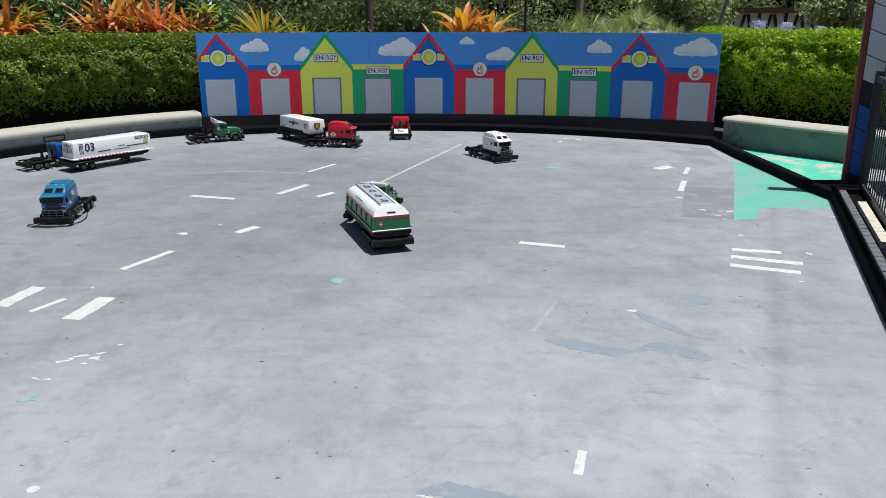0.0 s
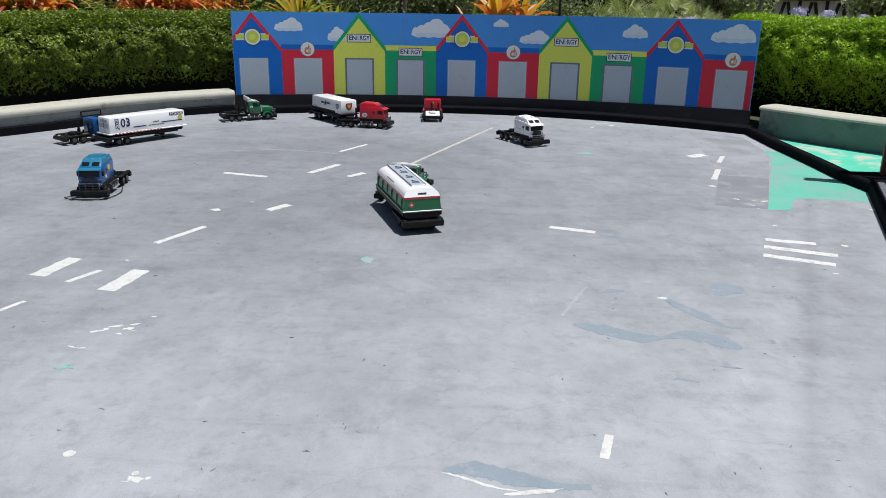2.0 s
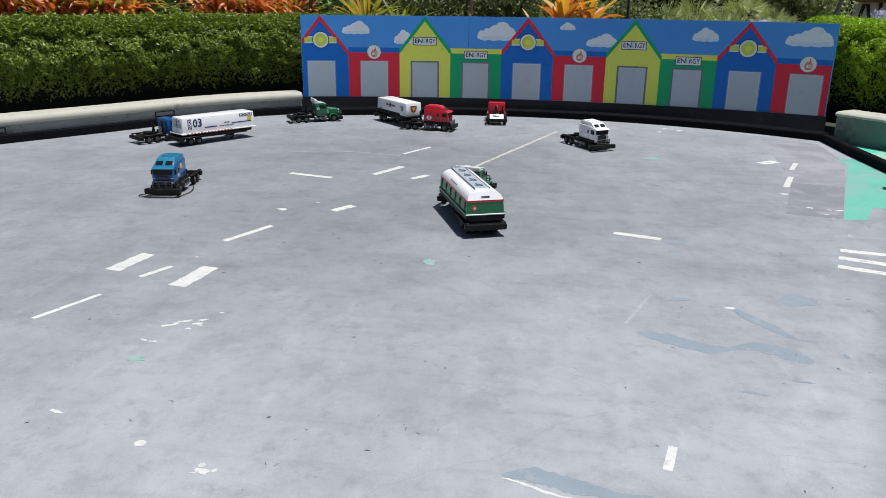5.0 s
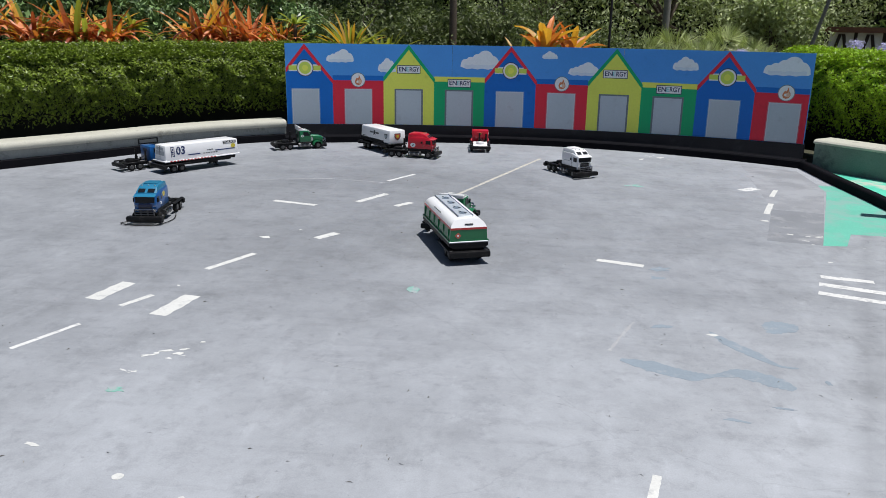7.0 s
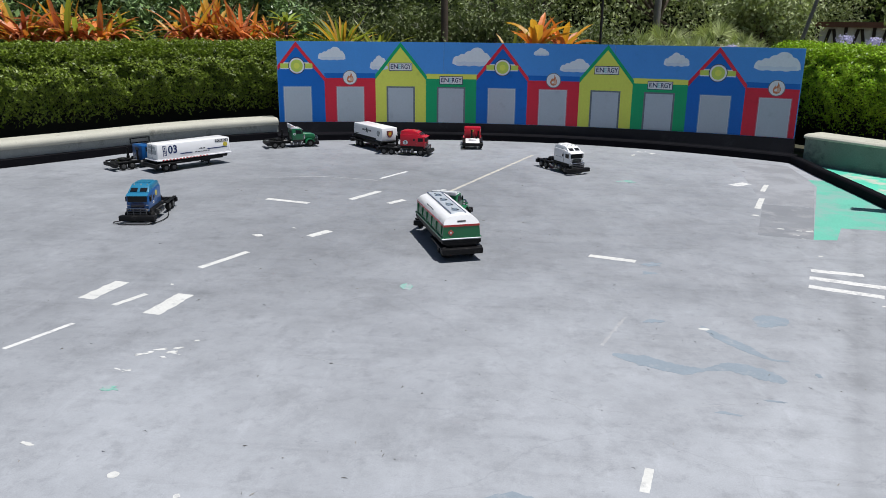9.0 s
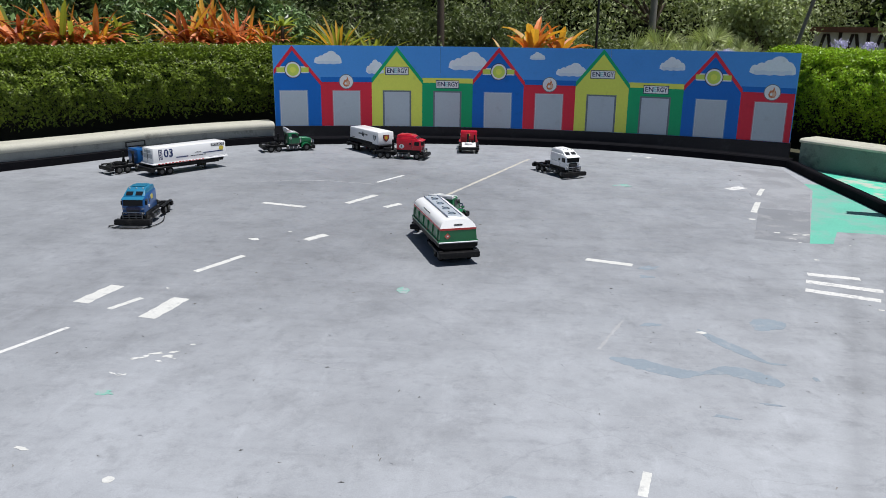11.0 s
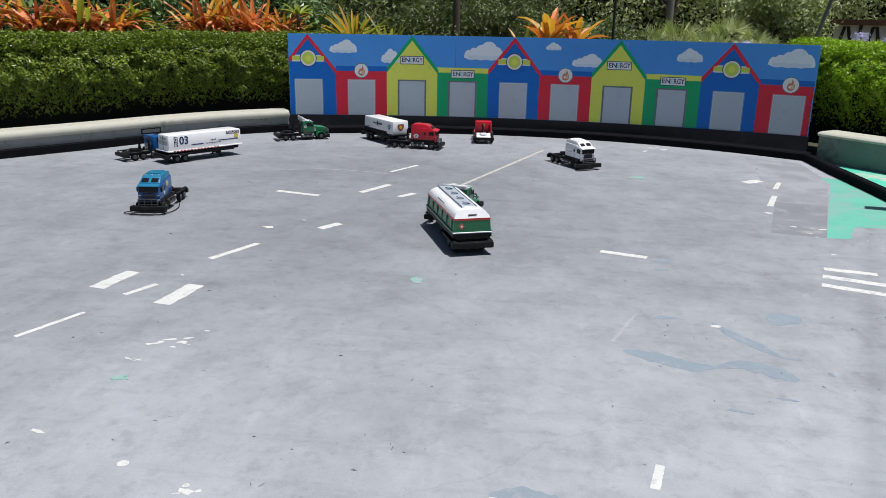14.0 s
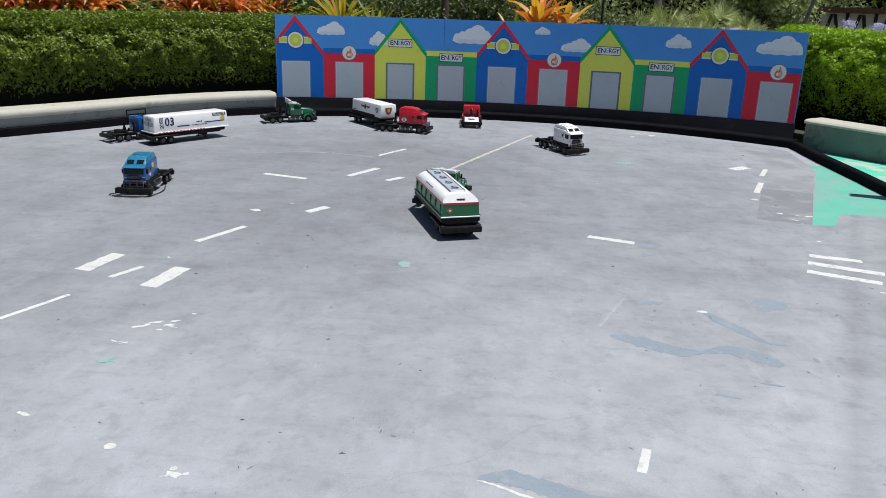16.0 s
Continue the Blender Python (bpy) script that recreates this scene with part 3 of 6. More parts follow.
for i, (a, b) in enumerate(((0.0, 3.318), (3.324, 6.66), (6.666, 10.0))):
    strip("sheet", a, b, ZB, ZT, 0.0, M_SKYB, n=14, back=-0.018, label="plywood sheet painted sky blue")
bounds = [-0.02] + [0.925 + 1.0185 * i for i in range(9)] + [9.985]
for i in range(10):
    u0, u1 = max(bounds[i], 0.008), bounds[i + 1]
    um = (bounds[i + 1] + (bounds[i] if i else -0.10)) / 2
    if i == 0:
        um = 0.38
    if i == 9:
        um = 9.60
    hw = 0.515
    kind = ("blue", "red", "yellow", "green")[i % 4]
    wallm = {"blue": M_MBLUE, "red": M_MRED, "yellow": M_MYEL, "green": M_MGRN}[kind]
    if kind in ("blue", "yellow"):
        trim_m = M_MRED if kind == "blue" else M_MGRN
        slope = (1.445 - 0.955) / hw

        def roof(u, um=um, slope=slope):
            return max(0.30, 1.445 - abs(u - um) * slope)

        h = strip("painted_house", u0, u1, ZB + 0.002, roof, 0.002, wallm, n=16, label={"blue": "blue gabled house with red roof line", "yellow": "yellow gabled house with green roof line"}[kind])
        for sgn in (-1, 1):
            ua, ub = (u0, um) if sgn < 0 else (um, min(u1 + 0.02, 9.99))
            strip("roof_line", ua, ub, lambda u: roof(u) - 0.068, lambda u: roof(u) + 0.006, 0.004, trim_m, h, n=8)
        if kind == "blue":
            zc = 1.093
            reach = 0.315
            for sgn in (-1, 1):
                ua, ub = sorted((um + sgn * 0.15, um + sgn * reach))
                ua = max(ua, 0.02)
                strip("stripe", ua, ub, zc - 0.05, zc + 0.05, 0.0035, M_MWHITE, h)
                strip("stripe", ua, ub, zc - 0.034, zc + 0.034, 0.005, M_LIME, h)
            disc("medallion_ring", um + 0.005, zc, 0.128, 0.006, M_INK, h)
            disc("medallion", um + 0.005, zc, 0.116, 0.0075, M_MWHITE, h)
            disc("medallion_centre", um + 0.005, zc, 0.092, 0.009, M_LIME, h)
            disc("medallion_dot", um + 0.005, zc, 0.045, 0.0105, M_MYEL, h)
    else:
        top = 0.91
        strip_m = M_MBLUE if kind == "red" else M_MYEL
        h = strip("painted_house", u0, u1, ZB + 0.002, top, 0.002, wallm, n=10, label={"red": "red flat-roofed house", "green": "green flat-roofed house with yellow fascia"}[kind])
        strip("fascia", u0, u1, top, top + 0.075, 0.002, strip_m, h)
        if kind == "red":
            disc("medallion_ring", um, 0.918, 0.112, 0.004, M_MFRAME, h)
            disc("medallion", um, 0.918, 0.102, 0.0055, M_MWHITE, h)
            for sc, shift, mm, ly in ((1.0, 0.0, M_FLAME, 0.007), (0.55, 0.018, M_FLAME2, 0.0085), (0.32, -0.012, M_MWHITE, 0.010)):
                flame("flame", um, 0.918, sc, shift, ly, mm, h)
    if kind in ("yellow", "green"):
        zc = 1.085 if kind == "yellow" else 0.89
        strip("sign_border", um - 0.235, um + 0.235, zc - 0.062, zc + 0.062, 0.004, M_INK, h)
        strip("sign", um - 0.222, um + 0.222, zc - 0.052, zc + 0.052, 0.0055, M_MWHITE, h)
        mural_word("EN", um - 0.125, zc, 0.095, 0.0075, M_INK, h, 0.115)
        mural_word("E", um - 0.018, zc, 0.095, 0.0075, M_TEALINK, h, 0.045)
        mural_word("RGY", um + 0.115, zc, 0.095, 0.0075, M_INK, h, 0.15)
    d0, d1 = (um - 0.275, um + 0.275)
    frame_m = {"blue": M_FRAMEB, "red": M_FRAMER, "yellow": M_MFRAME, "green": M_MFRAME}[kind]
    d = strip("painted_door", d0 - 0.012, d1 + 0.012, ZB + 0.003, 0.79, 0.0045, frame_m, h)
    if kind in ("blue", "red"):
        strip("frame_line", d0 + 0.004, d1 - 0.004, ZB + 0.004, 0.780, 0.0053, M_FRAMEL, h)
    strip("door_field", d0 + 0.022, d1 - 0.022, ZB + 0.0045, 0.768, 0.0062, M_MDOOR, h)
for u, z, w, hgt, seed in ((1.08, 1.28, 0.42, 0.20, 1), (2.03, 1.15, 0.30, 0.22, 2), (3.88, 1.25, 0.60, 0.28, 3), (5.25, 1.34, 0.23, 0.12, 4), (5.92, 1.15, 0.46, 0.20, 5), (7.81, 1.27, 0.36, 0.20, 6), (9.56, 1.28, 0.60, 0.26, 7)):
    rnd = random.Random(seed)
    k = radians(U) * RP
    puffs = [(-0.38, 0.24, 0.12), (-0.22, 0.42, 0.14), (-0.03, 0.66, 0.19), (0.18, 0.50, 0.16), (0.36, 0.28, 0.14)]
    if seed % 2:
        puffs = [(-0.39, 0.22, 0.11), (-0.25, 0.34, 0.13), (-0.06, 0.50, 0.16), (0.13, 0.68, 0.20), (0.33, 0.40, 0.14), (0.42, 0.24, 0.08)]

    def top_of(u_, u=u, z=z, w=w, hgt=hgt, puffs=puffs):
        s = (u_ - u) * radians(U) * RP / w
        best = 0.12
        for c, hh, r in puffs:
            if abs(s - c) < r:
                best = max(best, hh - 0.12 + 0.42 * math.sqrt(1 - ((s - c) / r) ** 2))
        return z - hgt / 2 + hgt * min(best, 1.0)

    def low_of(u_, u=u, z=z, w=w, hgt=hgt):
        s = (u_ - u) * radians(U) * RP / w
        return z - hgt / 2 + hgt * (0.11 * (2 * abs(s)) ** 6 + 0.02 * math.sin(s * 24))

    cl = strip("cloud", u - w / k / 2, u + w / k / 2, low_of, top_of, 0.0012, M_CLOUD, n=64)
    strip("cloud_shade", u - w / k * 0.40, u + w / k * 0.42, low_of, lambda q: min(low_of(q) + hgt * 0.22, top_of(q) - 0.001), 0.0026, M_CLOUD2, cl, n=20)

# ---- right side: kerb, drain, fence, tiled pillar ----
M_GRATE = material("grate_grey", (0.14, 0.15, 0.165), 0.6, vary=0.15, scale=8, fine=70)
M_CREAM = material("cream_beam", (0.66, 0.62, 0.50), 0.7, vary=0.1, scale=5, fine=60)
M_FENCE = material("fence_black", (0.05, 0.052, 0.056), 0.4, vary=0.2, scale=6, fine=60, spec=0.4)
M_TILEW = material("white_panel", (0.62, 0.64, 0.70), 0.5, vary=0.08, scale=3, fine=40, dirt=(0.5, 0.53, 0.60), dirt_scale=3, dirt_at=0.6)
M_TILEB = material("blue_panel", (0.012, 0.09, 0.42), 0.45, vary=0.08, scale=3, fine=40)
M_TILEK = material("navy_panel", (0.010, 0.013, 0.028), 0.5, vary=0.15, scale=3, fine=40)
M_TRIMR = material("red_trim", (0.20, 0.035, 0.035), 0.5, vary=0.12, scale=4, fine=50, dirt=(0.13, 0.05, 0.05), dirt_scale=6, dirt_at=0.62)
M_REDP = material("red_panel", (0.55, 0.015, 0.03), 0.45, vary=0.08, scale=3, fine=40)

right_kerb = [(3.50, 10.80), (3.53, 9.84), (3.60, 8.80), (3.635, 8.0), (3.70, 7.60)]
tagged(part("kerb", swept(bmesh.new(), right_kerb, [(0, -0.02), (0.0, 0.085), (0.012, 0.10), (0.09, 0.10), (0.09, -0.02)]), M_BLACK), "black kerb dividing the court from the teal strip", "kerb", kind="structure")
EA, ED = Vector((3.845, 7.73)), Vector((-0.326, -0.945))
EN = Vector((0.945, -0.326))


def side(t, o):
    p = EA + ED * t + EN * o
    return (p.x, p.y)


tagged(part("kerb", swept(bmesh.new(), [side(t, -0.102) for t in (0.12, 0.5, 2, 4, 6, 9)], [(0, -0.02), (0.012, 0.085), (0.022, 0.10), (0.066, 0.10), (0.066, -0.02)]), M_BLACK), "black kerb along the fence side", "kerb", kind="structure")
tagged(part("drain_bed", swept(bmesh.new(), [side(t, -0.033) for t in (0.10, 2, 4, 9)], [(0, -0.02), (0, 0.06), (0.26, 0.06), (0.26, -0.02)]), M_BLACK), "black channel beside the kerb", "channel", kind="structure")
grate = thing("drain_grating", Matrix.Identity(4), "row of pale grey grating slats in a dark channel", "grating")
slat_me = None
for i in range(32):
    o = side(0.20 + i * 0.165, 0.003)
    if slat_me is None:
        s = part("slat", boxed(-0.033, 0.033, -0.076, 0.076, 0.0, 0.03, 0.005), M_GRATE, grate)
        slat_me = s.data
    else:
        s = new("slat", slat_me)
        s.parent = grate
    s.location, s.rotation_euler = (o[0], o[1], 0.072), (0, 0, math.atan2(EN.y, EN.x))
rail = thing("cream_beam", Matrix.Identity(4), "cream painted beam lying along the foot of the fence", "beam")
bm = slab(bmesh.new(), [side(0.64, 0.072), side(2.0, 0.070), side(2.0, 0.145), side(0.62, 0.145)], 0.055, 0.11)
part("body", bm, M_CREAM, rail)
fence = thing("fence", Matrix.Identity(4), "black metal railing fence with close upright bars", "fence")
bar_me = None
for i in range(47):
    o = side(-0.05 + i * 0.115, 0.197)
    if bar_me is None:
        s = part("bar", rod(bmesh.new(), (0, 0, 0), (0, 0, 1.1), 0.006, 8), M_FENCE, fence)
        bar_me = s.data
    else:
        s = new("bar", bar_me)
        s.parent = fence
    s.location = (o[0], o[1], 0.04)
for z0, z1 in ((0.10, 0.14), (1.12, 1.18)):
    part("rail", slab(bmesh.new(), [side(-0.06, 0.180), side(5.4, 0.180), side(5.4, 0.214), side(-0.06, 0.214)], z0, z1), M_FENCE, fence)
part("post", slab(bmesh.new(), [side(-0.13, 0.165), side(-0.075, 0.165), side(-0.075, 0.235), side(-0.13, 0.235)], 0.0, 1.22), M_FENCE, fence)
tagged(part("pavement", slab(bmesh.new(), [side(-0.05, 0.24), side(9, 0.24), side(9, 3.0), side(-0.05, 3.0)], -0.05, 0.03), M_CONC), "grey concrete path beyond the fence", "pavement", kind="structure")

# no known wall: near-black sheet added for the darkness between the fence bars
tagged(part("wall_screen", slab(bmesh.new(), [side(-1.05, 0.80), side(6.5, 0.80), side(6.5, 0.90), side(-1.05, 0.90)], -0.02, 1.7), M_BLACKBAND), "near-black backing added behind the railing", "wall", kind="structure")

pillar = thing("panelled_pillar", Matrix.Translation((3.985, 7.955, 0.0)) @ Matrix.Rotation(radians(-22), 4, "Z"), "tall pillar faced with white and blue panels, red-edged", "pillar")
part("core", boxed(0.02, 0.21, 0.01, 0.12, 0.0, 1.05), M_TILEK, pillar)
part("upper_core", boxed(0.02, 0.42, 0.01, 0.12, 1.05, 2.7), M_TILEK, pillar)
part("edge_trim", boxed(-0.03, 0.02, -0.012, 0.13, 0.0, 2.7, 0.006), M_TRIMR, pillar, "dark red corner trim")


def slant_panel(x0, x1, z0, z1, mat):
    """A thin panel whose joints slope down to one side."""
    bm = prism(bmesh.new(), [(x0, z0 - 0.42 * x0), (x1, z0 - 0.42 * x1), (x1, z1 - 0.42 * x1), (x0, z1 - 0.42 * x0)], -0.006, 0.02)
    return part("panel", bm, mat, pillar)


for z0, z1, mm in ((0.22, 0.44, M_TILEB), (0.45, 0.67, M_TILEB), (0.68, 0.90, M_TILEB), (1.14, 1.37, M_TILEW), (1.38, 1.61, M_TILEW), (1.62, 1.85, M_TILEW), (1.86, 2.07, M_TILEW), (2.08, 2.5, M_REDP)):
    slant_panel(0.024, 0.20, z0, z1, mm)
    if z0 > 1:
        slant_panel(0.208, 0.40, z0, z1, mm)

tagged(part("teal_floor", slab(bmesh.new(), [(3.65, 10.5), (3.68, 9.84), (3.75, 8.80), (3.775, 8.12), (4.2, 8.14), (4.78, 9.3), (4.75, 9.45), (4.25, 9.95), (3.78, 10.52)], 0.0, 0.012), M_TEAL_WORN), "bright teal painted strip, worn to concrete", "floor", kind="structure")

tagged(part("kerb_corner", slab(bmesh.new(), [(3.73, 8.10), (4.10, 8.11), (4.12, 7.68), (3.80, 7.62)], -0.01, 0.0985), M_BLACK), "black corner block at the foot of the pillar", "kerb", kind="structure")

# recessed lamp boxes in the seat wall
M_LAMPBOX = material("lamp_frame", (0.012, 0.012, 0.012), 0.6, vary=0.2, scale=20, fine=90)
M_LAMPLENS = material("lamp_louvre", (0.24, 0.25, 0.24), 0.4, vary=0.2, scale=20, fine=90)
for i in (11, 22):
    a, b = Vector(LEFT_LINE[i]), Vector(LEFT_LINE[i + 1])
    d = (b - a).normalized()
    lamp = thing("wall_lamp", Matrix.Translation((a.x, a.y, 0.155)) @ Matrix.Rotation(math.atan2(d.y, d.x), 4, "Z"), "dark rectangular recessed wall lamp, unlit", "lamp", "wall lamps")
    bm = boxed(-0.145, 0.145, 0.018, 0.05, 0.024, 0.036)
    box(bm, -0.145, 0.145, 0.018, 0.05, -0.036, -0.024)
    box(bm, -0.145, -0.130, 0.018, 0.05, -0.024, 0.024)
    box(bm, 0.130, 0.145, 0.018, 0.05, -0.024, 0.024)
    part("frame", bm, M_LAMPBOX, lamp)
    part("lens", boxed(-0.130, 0.130, 0.0265, 0.04, -0.024, 0.024), M_LAMPLENS, lamp)

# ---- toy trucks ----
def toy_paint(name, color, rough=0.32):
    return material(name, color, rough, vary=0.08, scale=9, fine=120, coat=0.25, dirt=tuple(c * 0.7 for c in color), dirt_scale=18, dirt_at=0.68)


T_BLUE = toy_paint("toy_blue", (0.006, 0.088, 0.29))
T_CYAN = toy_paint("toy_light_blue", (0.018, 0.175, 0.31))
T_RED = toy_paint("toy_red", (0.56, 0.006, 0.024))
T_GREEN = toy_paint("toy_green", (0.008, 0.15, 0.055))
T_WHITE = material("toy_white", (0.86, 0.86, 0.87), 0.32, vary=0.04, scale=9, fine=120, coat=0.2, dirt=(0.70, 0.70, 0.70), dirt_scale=18, dirt_at=0.72)
T_BLACK = material("toy_black_plastic", (0.007, 0.007, 0.008), 0.5, vary=0.3, scale=20, fine=150, spec=0.22, dirt=(0.028, 0.027, 0.026), dirt_scale=22, dirt_at=0.62)
T_TYRE = material("toy_tyre", (0.012, 0.012, 0.012), 0.8, vary=0.25, scale=30, fine=160, spec=0.2, dirt=(0.04, 0.038, 0.036), dirt_scale=30, dirt_at=0.6)
T_STEEL = material("toy_steel", (0.10, 0.10, 0.10), 0.45, 0.6, vary=0.15, scale=20, fine=100)
T_GLASS = material("toy_dark_glass", (0.008, 0.009, 0.012), 0.28, vary=0.1, scale=20, fine=100, spec=0.3)
T_NAVY = toy_paint("toy_navy_ink", (0.006, 0.02, 0.11))
T_INKB = toy_paint("toy_black_ink", (0.03, 0.03, 0.035))
T_REDINK = toy_paint("toy_red_ink", (0.45, 0.03, 0.03))
T_YELL = toy_paint("toy_yellow_ink", (0.62, 0.50, 0.05))
T_SILVER = toy_paint("toy_grey", (0.42, 0.45, 0.48))
T_CHROME = material("toy_chrome", (0.55, 0.55, 0.56), 0.22, 1.0, vary=0.1, scale=20, fine=100)
T_GUARD = material("toy_guard_tube", (0.12, 0.12, 0.125), 0.35, 0.5, vary=0.15, scale=20, fine=100)
T_HATCH = toy_paint("toy_hatch", (0.22, 0.27, 0.33))
T_WALK = toy_paint("toy_walkway", (0.46, 0.50, 0.55))
T_SIGN = toy_paint("toy_placard", (0.48, 0.10, 0.07))

WHEEL = {}


def wheel(parent, x, y, r=0.047, w=0.034):
    key = (r, w)
    if key not in WHEEL:
        bm = bmesh.new()
        bmesh.ops.create_cone(bm, cap_ends=True, segments=20, radius1=r, radius2=r, depth=w, matrix=Matrix.Rotation(radians(90), 4, "X"))
        bmesh.ops.bevel(bm, geom=[e for e in bm.edges if abs(e.verts[0].co.y - e.verts[1].co.y) < 1e-5], offset=0.007, segments=2, affect="EDGES")
        t = part("wheel", bm, T_TYRE, parent, smooth=True)
        bm = bmesh.new()
        for sg in (-1, 1):
            bmesh.ops.create_cone(bm, cap_ends=True, segments=16, radius1=r * 0.58, radius2=r * 0.50, depth=0.006, matrix=Matrix.Translation((0, sg * (w / 2), 0)) @ Matrix.Rotation(radians(-90 * sg), 4, "X"))
            bmesh.ops.create_cone(bm, cap_ends=True, segments=8, radius1=r * 0.2, radius2=r * 0.14, depth=0.012, matrix=Matrix.Translation((0, sg * (w / 2 + 0.002), 0)) @ Matrix.Rotation(radians(-90 * sg), 4, "X"))
        rm = part("rim", bm, T_STEEL, t, "grey metal hub")
        WHEEL[key] = (t.data, rm.data)
    else:
        t = new("wheel", WHEEL[key][0])
        t.parent = parent
        rm = new("rim", WHEEL[key][1])
        rm.parent = t
    t.location = (x, y, r + 0.001)
    return t


def squash(tr, first, z=0.088, k=0.80):
    """Lowers the body parts added after the frame towards it."""
    for ob in [c for o in set(tr.children) - first for c in (o, *o.children)]:
        for v in ob.data.vertices:
            if v.co.z > z:
                v.co.z = z + (v.co.z - z) * k


def chassis(tr, length, ramp_mat=None, ring=True):
    h = length / 2
    bm = boxed(-h + 0.02, h - 0.06, -0.062, -0.040, 0.052, 0.085, 0.003)
    box(bm, -h + 0.02, h - 0.06, 0.040, 0.062, 0.052, 0.085, 0.003)
    for x in (-h + 0.05, -0.22, -0.05, 0.10, h - 0.10):
        box(bm, x, x + 0.025, -0.06, 0.06, 0.055, 0.08)
    part("frame", bm, T_BLACK, tr)
    # bumper ring: front bar, side steps
    bm = boxed(h - 0.045, h, -0.160, 0.160, 0.028, 0.078, 0.012, 2)
    box(bm, h - 0.085, h - 0.04, -0.160, -0.125, 0.03, 0.072, 0.008)
    box(bm, h - 0.085, h - 0.04, 0.125, 0.160, 0.03, 0.072, 0.008)
    part("front_bumper", bm, T_BLACK, tr, "heavy black plastic bumper", True)
    bm = boxed(-h, -h + 0.05, -0.150, 0.150, 0.045, 0.090, 0.010, 2)
    for sg in (-1, 1):
        box(bm, -h + 0.03, -0.06, min(sg * 0.145, sg * 0.115), max(sg * 0.145, sg * 0.115), 0.092, 0.106, 0.003)
    part("rear_deck", bm, T_BLACK, tr, smooth=True)
    bm = bmesh.new()
    prism(bm, [(-h + 0.01, 0.088), (-0.10, 0.120), (-0.10, 0.108), (-h + 0.01, 0.076)], -0.10 if ramp_mat else -0.055, 0.10 if ramp_mat else 0.055)
    bmesh.ops.create_cone(bm, cap_ends=True, segments=20, radius1=0.058, radius2=0.052, depth=0.016, matrix=Matrix.Translation((-0.205, 0, 0.122)))
    part("fifth_wheel", bm, ramp_mat or T_BLACK, tr)
    for sg in (-1, 1):
        bm = bmesh.new()
        rod(bm, (-0.03, sg * 0.102, 0.062), (0.15, sg * 0.102, 0.062), 0.030, 14)
        tank_ = part("fuel_tank", bm, T_STEEL, tr, "dull steel fuel tank", True)
        for x in (0.0, 0.06, 0.12):
            part("tank_strap", rod(bmesh.new(), (x - 0.005, sg * 0.102, 0.062), (x + 0.005, sg * 0.102, 0.062), 0.0325, 14), T_CHROME, tank_, "bright metal strap")
        bm = bmesh.new()
        rod(bm, (-0.125, sg * 0.078, 0.098), (-0.045, sg * 0.078, 0.098), 0.012, 10)
        part("air_cylinder", bm, T_STEEL, tr, "small dull air cylinder", True)
        part("step_plate", boxed(0.0, 0.13, min(sg * 0.120, sg * 0.142), max(sg * 0.120, sg * 0.142), 0.088, 0.094, 0.002), T_BLACK, tr)
    bm = bmesh.new()
    for y in (-0.02, 0.0, 0.02):
        pts_ = [(-0.02, y, 0.15), (-0.05, y * 1.5, 0.12), (-0.09, y, 0.108), (-0.13, y * 0.7, 0.114)]
        for p, q in zip(pts_, pts_[1:]):
            rod(bm, p, q, 0.0035, 6)
    part("air_lines", bm, T_GUARD, tr, "coiled dark air lines")
    for x in (h - 0.125, -0.155, -0.262):
        for sg in (-1, 1):
            wheel(tr, x, sg * (0.115 if x > 0 else 0.122))
    bm = bmesh.new()
    rod(bm, (-0.122, 0.012, 0.08), (-0.122, 0.012, 0.245), 0.014)
    rod(bm, (-0.122, 0.012, 0.082), (-0.122, 0.012, 0.150), 0.019)
    part("muffler", rod(bmesh.new(), (-0.105, -0.06, 0.08), (-0.105, -0.06, 0.150), 0.012), T_BLACK, tr, "", True)
    part("exhaust_stack", bm, T_BLACK, tr, "upright black pipe", True)


def grille_guard(tr, x, w=0.10):
    bm = bmesh.new()
    for z in (0.09, 0.118, 0.146):
        rod(bm, (x, -w, z), (x, w, z), 0.0052, 8)
    for y in (-w, -w * 0.36, w * 0.36, w):
        rod(bm, (x, y, 0.06), (x, y, 0.148), 0.0052, 8)
    gg = part("grille_guard", bm, T_GUARD, tr, "dark metal tube guard")
    bm = bmesh.new()
    rod(bm, (x + 0.001, -w, 0.150), (x + 0.001, w, 0.150), 0.0066, 8)
    for sg in (-1, 1):
        rod(bm, (x + 0.001, sg * w, 0.150), (x - 0.012, sg * (w + 0.008), 0.118), 0.0060, 8)
    part("top_tube", bm, T_CHROME, gg, "bright top tube")


